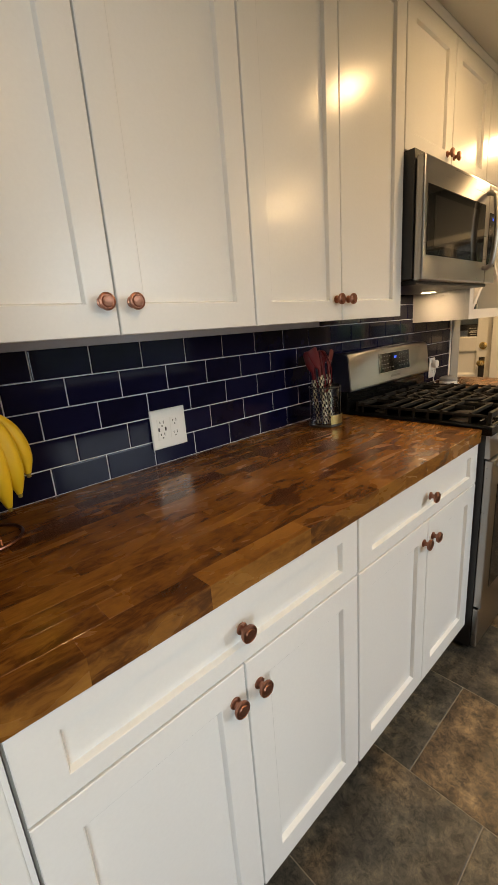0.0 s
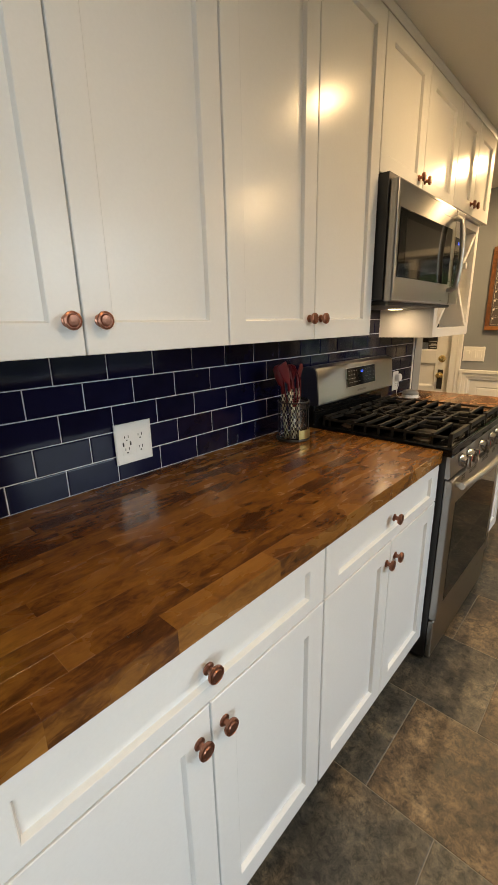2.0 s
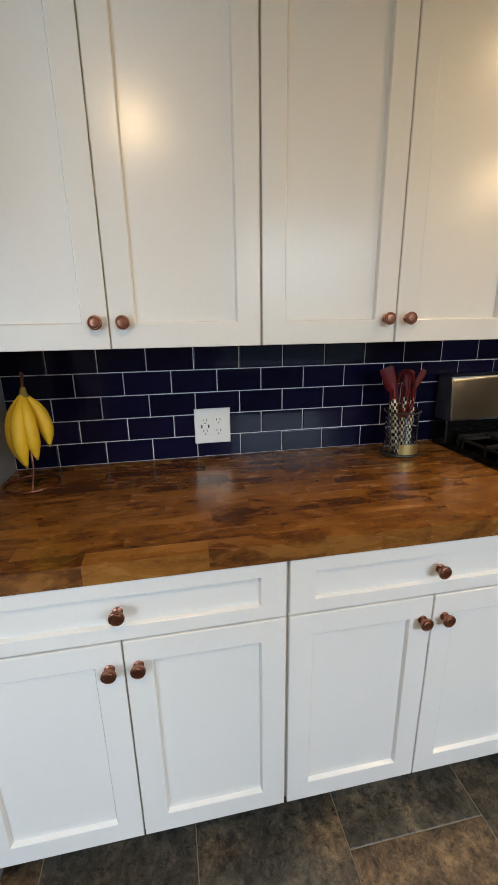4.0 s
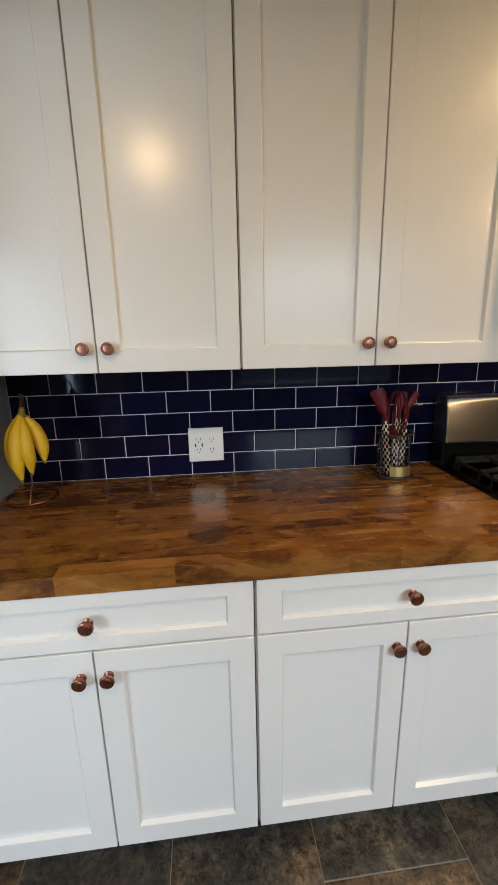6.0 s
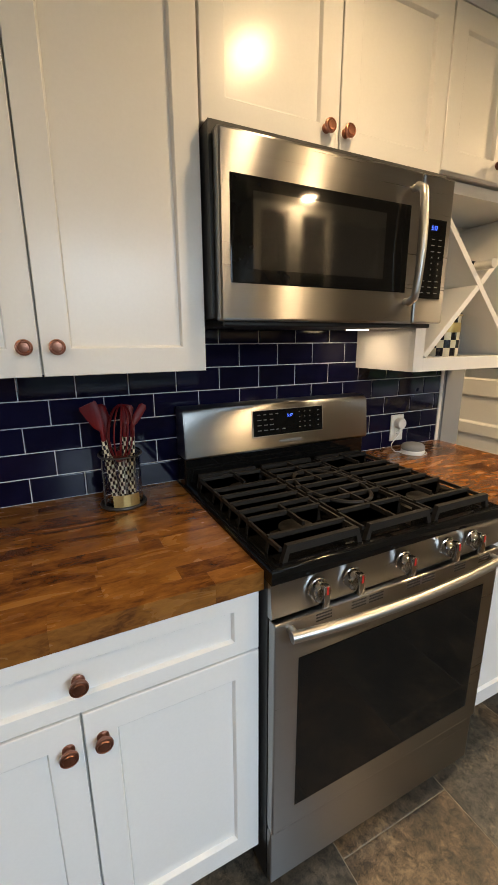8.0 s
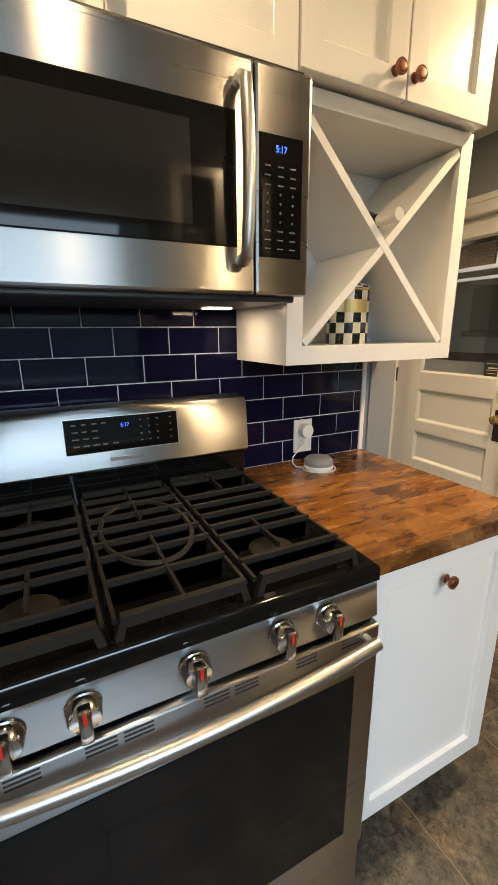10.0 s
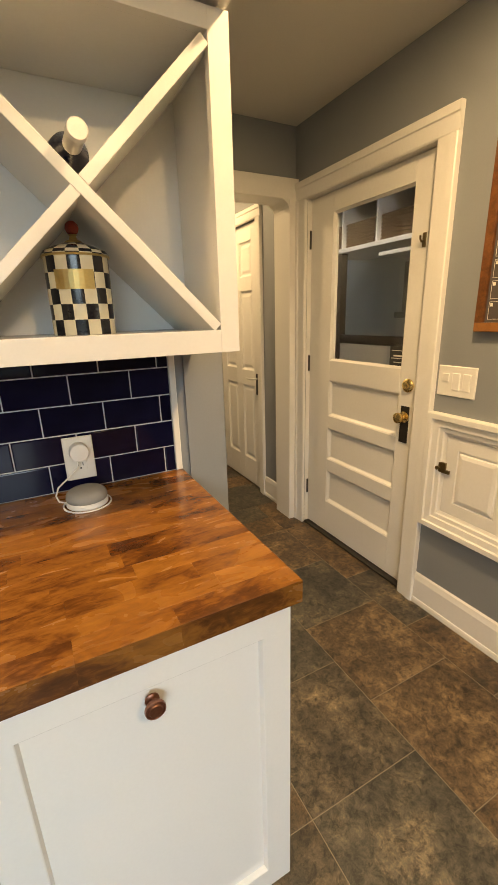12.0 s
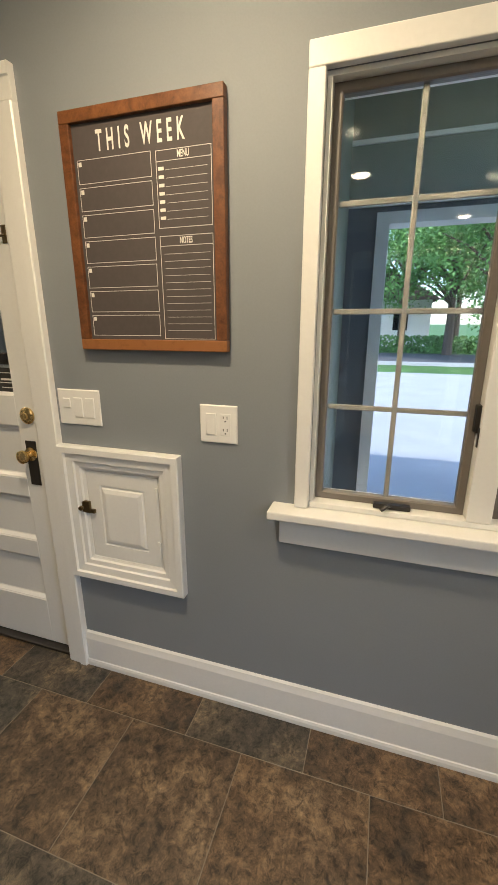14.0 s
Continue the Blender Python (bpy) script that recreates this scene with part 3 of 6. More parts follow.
part("casing_leg", B(((X0 + 0.0005, -1.87, 0), (X0 + 0.02, -1.781, 2.12)), bev=0.005), TRIM, oc)
part("casing_head", B(((X0 + 0.0015, -1.78, 2.053), (X0 + 0.02, -0.624, 2.12)), bev=0.005), TRIM, oc)

BASE = [(0, 0), (0.017, 0), (0.017, 0.016), (0.0145, 0.026), (0.0115, 0.029), (0.0115, 0.126), (0.0085, 0.139), (0.006, 0.152), (0, 0.160)]


def baseboard(name, p, q, label, mitre=(0, 0)):
    struct(name, mould(bmesh.new(), (p, q), BASE, mitre=mitre), TRIM, label, "baseboard")


baseboard("baseboard_east", (X1, 0.019, 0), (X1, YS, 0), "tall white painted baseboard with shoe moulding")  # placed along the end wall
baseboard("baseboard_hall_east", (X1, 1.456, 0), (X1, YB + 0.137, 0), "white painted hall baseboard")
baseboard("baseboard_hall_far", (X1, YH - 0.024, 0), (X1, 2.312, 0), "white painted hall baseboard")
baseboard("baseboard_hall_west", (XH, 0.0, 0), (XH, YB - 0.036, 0), "white painted baseboard on the wall end", (1, 0))
baseboard("baseboard_wall_end", (1.284, -0.0, 0), (XH, -0.0, 0), "white painted baseboard turning the wall's corner", (0, 1))


# ---- base cabinets ----
UY, BY = -0.333, -0.636   # faces of upper and lower doors
SHAKER = [(0, -0.0015), (0.0015, 0), (0.0575, 0), (0.0590, -0.0010), (0.0625, -0.0110)]


def cab_front(name, x0, x1, z0, z1, y, parent, knob=None, thick=0.019, vk=1.0):
    d = part(name, panel(bmesh.new(), (x0, y, z0), (1, 0, 0), (0, 0, 1), x1 - x0, z1 - z0, SHAKER, thick, 0, vk), CAB, parent)
    if knob:
        kx, kz = knob
        prof = [(0.0115, 0), (0.0115, 0.0025), (0.0065, 0.0055), (0.006, 0.013), (0.0155, 0.0165), (0.0168, 0.020), (0.0160, 0.0235), (0.0138, 0.0245), (0.0130, 0.0232), (0.0115, 0.0232), (0.0098, 0.0255), (0, 0.0268)]
        part("knob", lathe(bmesh.new(), prof, (kx, y - 0.0002, kz), (0, -1, 0), 24), COPPER, d, "antique copper knob", True)
    return d


def base_cabinet(x0, x1, kx=0.0):
    t = thing("base_cabinet", ((x0 + x1) / 2, -0.3, 0), "white shaker base cabinet with one wide drawer above two doors", "cabinet", "base cabinets")
    part("body", B(((x0 + 0.001, -0.6165, 0.115), (x1 - 0.001, -0.002, 0.8695))), CARC, t)
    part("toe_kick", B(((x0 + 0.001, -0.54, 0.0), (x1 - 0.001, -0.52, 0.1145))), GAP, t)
    m = (x0 + x1) / 2
    cab_front("drawer_front", x0 + 0.004, x1 - 0.004, 0.724, 0.866, BY, t, (m + kx, 0.796), 0.019, 0.58)
    cab_front("door", x0 + 0.004, m - 0.002, 0.122, 0.718, BY, t, (m + kx - 0.0305, 0.654))
    cab_front("door", m + 0.002, x1 - 0.004, 0.122, 0.718, BY, t, (m + kx + 0.0305, 0.654))
    return t


base_cabinet(-1.496, -0.757)
base_cabinet(-0.757, -0.008, 0.003)
struct("base_filler", B(((X0 + 0.0005, -0.627, 0.0), (-1.4965, -0.60, 0.868))), CAB, "narrow white filler beside the base cabinet", "trim")

t = thing("pullout_cabinet", (1.02, -0.3, 0), "white shaker pull-out cabinet with one tall front", "cabinet", "base cabinets")
part("body", B(((0.772, -0.598, 0.115), (1.280, -0.004, 0.8695))), CAB, t)
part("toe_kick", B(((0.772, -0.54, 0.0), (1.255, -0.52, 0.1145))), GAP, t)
cab_front("pullout_front", 0.778, 1.281, 0.122, 0.864, -0.618, t, (1.023, 0.783))


# ---- butcher block counters, stave by stave ----
def stave_mesh(w, d, h, front=False):
    bm = bmesh.new()
    box(bm, (0, 0, 0), (w, d, h))
    top = [e for e in bm.edges if all(abs(v.co.z - h) < 1e-6 for v in e.verts)]
    nose = [e for e in top if all(v.co.y < 1e-6 for v in e.verts)] if front else []
    bmesh.ops.bevel(bm, geom=[e for e in top if e not in nose], offset=0.00025, segments=1, affect="EDGES")
    if front:
        nose = [e for e in bm.edges if all(v.co.y < 1e-6 and v.co.z > h - 0.001 for v in e.verts) and abs(e.verts[0].co.x - e.verts[1].co.x) > w * 0.5]
        bmesh.ops.bevel(bm, geom=nose, offset=0.0035, segments=3, profile=0.5, affect="EDGES")
    return finish("stave", bm, BUTCHER)


def butcher_block(x0, x1, y0, y1, z0, z1, seed):
    rnd = random.Random(seed)
    t = thing("counter_worktop", ((x0 + x1) / 2, (y0 + y1) / 2, z0), "dark stained butcher block counter of glued wooden staves, satin varnish", "counter", "butcher block counters")
    rows = round((y1 - y0) / 0.049)
    d = (y1 - y0) / rows
    for j in range(rows):
        x = x0
        first = True
        while x < x1 - 1e-4:
            w = rnd.uniform(0.12, 0.34) * (rnd.uniform(0.3, 1) if first else 1)
            first = False
            if x1 - x - w < 0.1:
                w = x1 - x
            ob = new("stave", stave_mesh(w, d, z1 - z0, j == 0))
            ob.parent = t
            ob.location = Vector((x, y0 + j * d, z0)) - Vector(t.location)
            x += w
    return t


butcher_block(X0 + 0.001, -0.002, -0.640, -0.001, 0.869, 0.914, 3)
butcher_block(0.762, 1.293, -0.636, -0.001, 0.870, 0.914, 8)


# ---- upper cabinets ----
def upper_cabinet(x0, x1, z0, z1, label, knob_dz=0.062, body_z0=None, kx=0.002):
    t = thing("upper_cabinet", ((x0 + x1) / 2, -0.16, z0), label, "cabinet", "upper cabinets")
    part("body", B(((x0 + 0.001, -0.3135, (body_z0 or z0 + 0.003)), (x1 - 0.001, -0.002, z1 + 0.004))), CARC, t)
    m = (x0 + x1) / 2
    cab_front("door", x0 + 0.003, m - 0.002, z0, z1, UY, t, (m + kx - 0.031, z0 + knob_dz))
    cab_front("door", m + 0.002, x1 - 0.003, z0, z1, UY, t, (m + kx + 0.031, z0 + knob_dz))
    return t


TOP = 2.298
L = "white shaker upper cabinet with two tall doors, reaching the ceiling"
upper_cabinet(-1.494, -0.747, 1.313, TOP, L)
upper_cabinet(-0.747, 0.0, 1.313, TOP, L)
upper_cabinet(0.0, 0.762, 1.857, TOP, "white shaker cabinet with two short doors over the microwave", 0.048, kx=-0.012)
upper_cabinet(0.762, 1.356, 1.880, TOP, "white shaker cabinet with two short doors over the wine rack", 0.048, kx=-0.010)
struct("upper_filler", B(((X0 + 0.0005, -0.318, 1.316), (-1.495, -0.003, TOP))), CAB, "narrow white filler beside the upper cabinet", "trim")
crown = bmesh.new()
CR = [(0, 0), (0.012, 0), (0.014, 0.006), (0.018, 0.016), (0.020, 0.0195), (0.020, 0.0235), (0, 0.0235)]
mould(crown, ((X0 + 0.001, -0.322, CEIL - 0.0245), (1.357, -0.322, CEIL - 0.0245)), CR)
mould(crown, ((1.3575, -0.322, CEIL - 0.0245), (1.3575, -0.002, CEIL - 0.0245)), CR)
struct("cabinet_crown", crown, CAB, "small white crown moulding between cabinets and ceiling", "trim")

# wine rack
WX0, WX1, WZ0, WZ1, WY = 0.764, 1.356, 1.276, 1.876, -0.294
IX0, IX1, IZ0, IZ1 = 0.811, 1.313, 1.322, 1.842
t = thing("wine_rack", ((WX0 + WX1) / 2, -0.15, WZ0), "white open wine cabinet with crossed X-shaped shelves", "wine rack")
part("side_panel", B(((WX0, WY + 0.02, WZ0), (WX0 + 0.018, -0.002, WZ1))), CAB, t)
part("side_panel", B(((WX1 - 0.018, WY + 0.02, WZ0), (WX1, -0.002, WZ1))), CAB, t)
part("bottom_panel", B(((WX0 + 0.0185, WY + 0.02, IZ0 - 0.018), (WX1 - 0.0185, -0.002, IZ0))), CAB, t)
part("top_panel", B(((WX0 + 0.0185, WY + 0.02, IZ1), (WX1 - 0.0185, -0.002, IZ1 + 0.018))), CAB, t)
part("back_panel", B(((WX0 + 0.0185, -0.012, IZ0 + 0.0005), (WX1 - 0.0185, -0.0025, IZ1 - 0.0005))), CAB, t)
part("stile", B(((WX0, WY, WZ0), (IX0, WY + 0.0195, WZ1)), bev=0.0006), CAB, t)
part("stile", B(((IX1, WY, WZ0), (WX1, WY + 0.0195, WZ1)), bev=0.0006), CAB, t)
part("rail", B(((IX0, WY, WZ0), (IX1, WY + 0.0195, IZ0 + 0.001)), bev=0.0006), CAB, t)
part("rail", B(((IX0, WY, IZ1 - 0.001), (IX1, WY + 0.0195, WZ1)), bev=0.0006), CAB, t)


def slant(p, q, th, y0, y1):
    """A board whose section runs from p to q in the xz plane."""
    p, q = Vector(p), Vector(q)
    n = Vector((-(q - p).y, (q - p).x)).normalized() * th / 2
    bm = bmesh.new()
    ring = [p + n, q + n, q - n, p - n]
    A = [bm.verts.new((v.x, y0, v.y)) for v in ring]
    C = [bm.verts.new((v.x, y1, v.y)) for v in ring]
    for i in range(4):
        bm.faces.new((A[i], A[(i + 1) % 4], C[(i + 1) % 4], C[i]))
    bm.faces.new(A), bm.faces.new(C)
    bmesh.ops.bevel(bm, geom=bm.edges[:], offset=0.001, segments=1, affect="EDGES")
    return bm


wm = ((IX0 + IX1) / 2, (IZ0 + IZ1) / 2)
hx, hz = (IX1 - IX0) / 2 - 0.006, (IZ1 - IZ0) / 2 - 0.006
UL, LR, UR, LL = (wm[0] - hx, wm[1] + hz - 0.018), (wm[0] + hx, wm[1] - hz), (wm[0] + hx, wm[1] + hz - 0.008), (wm[0] - hx, wm[1] - hz)
part("cross_shelf", slant(UL, LR, 0.021, WY + 0.0006, -0.013), CAB, t)
xm = Vector(((UL[0] + LR[0]) / 2, (UL[1] + LR[1]) / 2))
for end in (UR, LL):
    u = (Vector(end) - xm).normalized() * 0.0108
    part("half_shelf", slant(xm + u, end, 0.021, WY + 0.0006, -0.013), CAB, t)


# ---- wall plates ----
def duplex(face, o, u, v, n):
    """Slots of one outlet pair, centred at o."""
    for dz in (-0.019, 0.019):
        for dx, hh in ((-0.006, 0.007), (0.006, 0.009)):
            c = o + u * dx + v * (dz + 0.003)
            part("slot", box(bmesh.new(), c - u * 0.0011 - v * hh / 2 - n * 0.0005, c + u * 0.0011 + v * hh / 2 + n * 0.0004), SLOT, face)
        c = o + v * (dz - 0.008)
        part("ground_hole", box(bmesh.new(), c - u * 0.0022 - v * 0.002 - n * 0.0005, c + u * 0.0022 + v * 0.002 + n * 0.0004), SLOT, face)


def wall_plate(name, o, u, w, h, label, devices, category):
    """A cover plate with corner o (lower left), and its devices at (offset, kind)."""
    o, u, v = Vector(o), Vector(u), Vector((0, 0, 1))
    n = u.cross(v)
    t = thing(name, o + u * w / 2, label, category)
    part("cover_plate", panel(bmesh.new(), o + n * 0.006, u, v, w, h, [(0, -0.003), (0.003, 0)], 0.0058), PLATE, t)
    for dx, kind in devices:
        c = o + u * dx + v * h / 2 + n * 0.0062
        if kind == "outlet" or kind == "usb":
            face = part("receptacle", panel(bmesh.new(), c - u * 0.0165 - v * 0.0335 + n * 0.001, u, v, 0.033, 0.067, [(0, -0.0008), (0.001, 0)], 0.001), PLATE, t)
            duplex(face, c + n * 0.001, u, v, n)
            if kind == "usb":
                for dx2 in (-0.012, 0.012):
                    part("usb_port", box(bmesh.new(), c + u * (dx2 - 0.0025) - v * 0.006 + n * 0.0005, c + u * (dx2 + 0.0025) + v * 0.006 + n * 0.0014), SLOT, face)
        elif kind == "rocker":
            part("rocker_switch", panel(bmesh.new(), c - u * 0.0165 - v * 0.0335 + n * 0.003, u, v, 0.033, 0.067, [(0, -0.002), (0.002, 0), (0.004, 0.0)], 0.003), PLATE, t)
        elif kind == "dimmer":
            part("rocker_switch", panel(bmesh.new(), c - u * 0.014 - v * 0.002 + n * 0.004, u, v, 0.028, 0.032, [(0, -0.002), (0.002, 0)], 0.004), PLATE, t)
    return t


wall_plate("wall_outlet", (-0.914, -0.009, 0.966), (1, 0, 0), 0.124, 0.123, "white two-gang outlet plate with sockets on navy tile", [(0.036, "usb"), (0.082, "outlet")], "outlet")
wall_plate("wall_outlet", (0.974, -0.009, 0.945), (1, 0, 0), 0.074, 0.117, "white single outlet plate with a plugged-in charger", [(0.037, "outlet")], "outlet")
EU = (0, -1, 0)
wall_plate("light_switch", (X1, 0.003, 1.02), EU, 0.166, 0.12, "white three-gang light switch plate on grey wall", [(0.037, "dimmer"), (0.083, "rocker"), (0.129, "rocker")], "light switch")
wall_plate("wall_outlet", (X1, -0.522, 1.0), EU, 0.12, 0.117, "white plate with one switch and one outlet on grey wall", [(0.037, "rocker"), (0.083, "outlet")], "outlet")

# ---- wall tiles' bed ----
struct("tile_bed", B(((X0 + 0.001, 0.0, 0.9145), (1.274, 0.0078, 1.46))), GROUT, "pale grout between the wall tiles", "grout")
struct("tile_edge_trim", B(((1.2745, -0.006, 0.9145), (1.293, 0.0078, 1.2755)), bev=0.002), TRIM, "white edge strip at the end of the tiles", "trim")
struct("floor", B(((X0 - 0.14, YS, -0.1), (X1, YH + 0.06, -0.0016))), FGROUT, "dark brown grout under the floor tiles", "floor")


# ---- range ----
RX0, RX1 = -0.001, 0.750
t = thing("gas_range", (0.383, -0.35, 0), "freestanding stainless steel gas range with black cooktop and five burners", "range")
part("body", B(((RX0, -0.655, 0.02), (RX1, -0.012, 0.893))), BLKPL, t)
for fx in (RX0 + 0.04, RX1 - 0.04):
    for fy in (-0.60, -0.06):
        part("leveling_foot", cyl(bmesh.new(), (fx, fy, 0.0), (fx, fy, 0.0215), 0.016), BLKPL, t)
# cooktop: a tray with a raised rounded rim
ct = bmesh.new()
panel(ct, (RX0 - 0.0005, -0.672, 0.928), (1, 0, 0), (0, 1, 0), RX1 - RX0 + 0.001, 0.59, [(0, -0.010), (0.002, -0.004), (0.007, 0), (0.020, 0), (0.030, -0.004), (0.042, -0.014)], 0.034)
part("cooktop", ct, ENAMEL, t, "glossy black enamel cooktop", True)
# back guard
part("back_riser", B(((RX0 + 0.004, -0.090, 0.905), (RX1 - 0.004, -0.012, 1.012)), bev=0.006), ENAMEL, t)
bg = bmesh.new()
sec = [(-0.104, 1.012), (-0.112, 1.02), (-0.098, 1.158), (-0.088, 1.172), (-0.060, 1.178), (-0.020, 1.176), (-0.014, 1.165), (-0.014, 1.012)]
A = [bg.verts.new((RX0 + 0.004, y, z)) for y, z in sec]
C = [bg.verts.new((RX1 - 0.002, y, z)) for y, z in sec]
for i in range(len(A)):
    j = (i + 1) % len(A)
    bg.faces.new((A[i], A[j], C[j], C[i]))
bg.faces.new(A), bg.faces.new(C)
bmesh.ops.bevel(bg, geom=[e for e in bg.edges if abs(e.verts[0].co.x - e.verts[1].co.x) < 1e-5], offset=0.003, segments=2, affect="EDGES")
guard = part("backguard", bg, STEEL, t, "brushed steel backguard", True)
tilt = math.atan2(0.014, 0.138)


def on_guard(x, z, out=0.001):
    """A point on the backguard's sloping face."""
    return Vector((x, -0.112 + (z - 1.02) * math.tan(tilt) - out, z))


GU, GV = Vector((1, 0, 0)), Vector((0, math.sin(tilt), math.cos(tilt)))
disp = part("control_display", panel(bmesh.new(), on_guard(0.245, 1.064, 0.0028), GU, GV, 0.287, 0.088, [(0, -0.001), (0.001, 0)], 0.003), BLKGL, guard, "black glass control panel")
bm = frame_loop(bmesh.new(), on_guard(0.245, 1.064, 0.002), GU, GV, 0.287, 0.088, [(0, 0), (0, 0.0016), (0.0022, 0.0016), (0.0022, 0)])
part("display_bezel", bm, STEELV, guard)
GM = Matrix.Translation(on_guard(0.392, 1.128, 0.0034)) @ Matrix(((1, 0, 0, 0), (0, GV.y, -GV.z, 0), (0, GV.z, GV.y, 0), (0, 0, 0, 1)))
lettering("5:17", 0.0145, BLUELED, disp, GM, "clock_digit", squeeze=0.9)
_r = random.Random(4)
for row, zz in enumerate((1.136, 1.118, 1.100, 1.082)):
    for cx in (0.262, 0.286, 0.310, 0.334, 0.358, 0.430, 0.452, 0.474, 0.510):
        if row in (1, 2) and cx in (0.334, 0.358) or (row < 2 and cx == 0.358):
            continue
        wd = _r.uniform(0.004, 0.006) if cx > 0.42 else _r.uniform(0.010, 0.017)
        c = on_guard(cx, zz, 0.0031)
        part("key_print", panel(bmesh.new(), c, GU, GV, wd, 0.0032, [(0, 0)], 0.0003), KEYGREY, disp)
part("logo_bar", panel(bmesh.new(), on_guard(0.347, 1.036, 0.0008), GU, GV, 0.088, 0.0095, [(0, 0)], 0.0006), LOGO, guard)
# control panel under the cooktop, sloping
cp = bmesh.new()
sec = [(-0.655, 0.811), (-0.670, 0.811), (-0.674, 0.816), (-0.665, 0.893), (-0.655, 0.897)]
A = [cp.verts.new((RX0, y, z)) for y, z in sec]
C = [cp.verts.new((RX1, y, z)) for y, z in sec]
for i in range(len(A)):
    j = (i + 1) % len(A)
    cp.faces.new((A[i], A[j], C[j], C[i]))
cp.faces.new(A), cp.faces.new(C)
front = part("control_panel", cp, STEEL, t, "brushed steel control panel")
KN = Vector((0, -0.085, -0.010)).normalized()
for kx in (0.115, 0.211, 0.373, 0.531, 0.629):
    c = Vector((kx, -0.6690, 0.857))
    kb = lathe(bmesh.new(), [(0.0255, 0), (0.0255, 0.003), (0.0235, 0.005), (0.0228, 0.022), (0.0205, 0.026), (0, 0.026)], c, KN, 32)
    k = part("burner_knob", kb, CHROME, front, "polished steel burner knob", True)
    o = c + KN * 0.020
    hb = bmesh.new()
    box(hb, (kx - 0.0085, o.y - 0.0195, c.z - 0.029), (kx + 0.0085, o.y, c.z + 0.024), 0.003)
    part("grip", hb, CHROME, k, "", True)
    part("red_pointer", B(((kx - 0.0025, o.y - 0.0203, c.z + 0.004), (kx + 0.0025, o.y - 0.0192, c.z + 0.022))), REDMARK, k)
# oven door with vents, window and bowed handle
dy = -0.684
od = bmesh.new()
box(od, (RX0 + 0.001, dy, 0.209), (RX1 - 0.001, -0.6555, 0.805), 0.004)
door = part("oven_door", od, STEEL, t, "brushed steel oven door")
part("oven_window", panel(bmesh.new(), (0.062, dy - 0.0015, 0.272), (1, 0, 0), (0, 0, 1), 0.630, 0.432, [(0, -0.0005), (0.002, 0)], 0.0012), BLKGL, door, "black glass oven window")
for s in (0.105, 0.205, 0.258, 0.382, 0.435, 0.555, 0.655):
    wv = 0.044
    for zz in (0.780, 0.788, 0.796):
        part("vent_slot", panel(bmesh.new(), (s, dy - 0.0006, zz), (1, 0, 0), (0, 0, 1), wv, 0.0036, [(0, 0)], 0.0005), SLOT, door)
hpts = arc((RX0 + 0.028, dy - 0.024, 0.786), (RX1 - 0.028, dy - 0.024, 0.786), (0, -0.022, 0), 18)
h = part("door_handle", tube(bmesh.new(), hpts, 0.0125, 12), STEELV, door, "bowed steel handle", True)
for hx0 in (RX0 + 0.040, RX1 - 0.040):
    part("handle_post", cyl(bmesh.new(), (hx0, dy - 0.001, 0.786), (hx0, dy - 0.024, 0.786), 0.010), STEELV, h, "", True)
part("storage_drawer", B(((RX0 + 0.001, -0.676, 0.030), (RX1 - 0.001, -0.6555, 0.199)), bev=0.004), STEEL, t, "brushed steel bottom drawer")

# burners
for bx, by, br in ((0.150, -0.205, 0.036), (0.150, -0.530, 0.046), (0.375, -0.365, 0.050), (0.604, -0.205, 0.030), (0.590, -0.530, 0.046)):
    b = part("burner", lathe(bmesh.new(), [(br + 0.022, 0), (br + 0.020, 0.004), (br + 0.003, 0.006), (br + 0.002, 0.014), (br - 0.004, 0.017), (0, 0.017)], (bx, by, 0.911), (0, 0, 1), 32), ALUM, t, "", True)
    part("burner_cap", lathe(bmesh.new(), [(br - 0.004, 0), (br, 0.002), (br, 0.007), (br - 0.005, 0.010), (0, 0.011)], (bx, by, 0.928), (0, 0, 1), 32), IRON, b, "black cast iron cap", True)


def bar(p, q, w=0.0095, h=0.012):
    """A square grate bar, flat on top."""
    p, q = Vector(p), Vector(q)
    d = (q - p).normalized()
    s = Vector((-d.y, d.x, 0)).normalized() * w / 2
    if s.length < 1e-6:
        s = Vector((w / 2, 0, 0))
    u = Vector((0, 0, h / 2))
    bm = bmesh.new()
    A = [bm.verts.new(p + a) for a in (-s - u, s - u, s * 0.7 + u, -s * 0.7 + u)]
    C = [bm.verts.new(q + a) for a in (-s - u, s - u, s * 0.7 + u, -s * 0.7 + u)]
    for i in range(4):
        bm.faces.new((A[i], A[(i + 1) % 4], C[(i + 1) % 4], C[i]))
    bm.faces.new(A), bm.faces.new(C)
    return bm


GZ = 0.957
GB, GF = -0.118, -0.648        # back and front of the grates


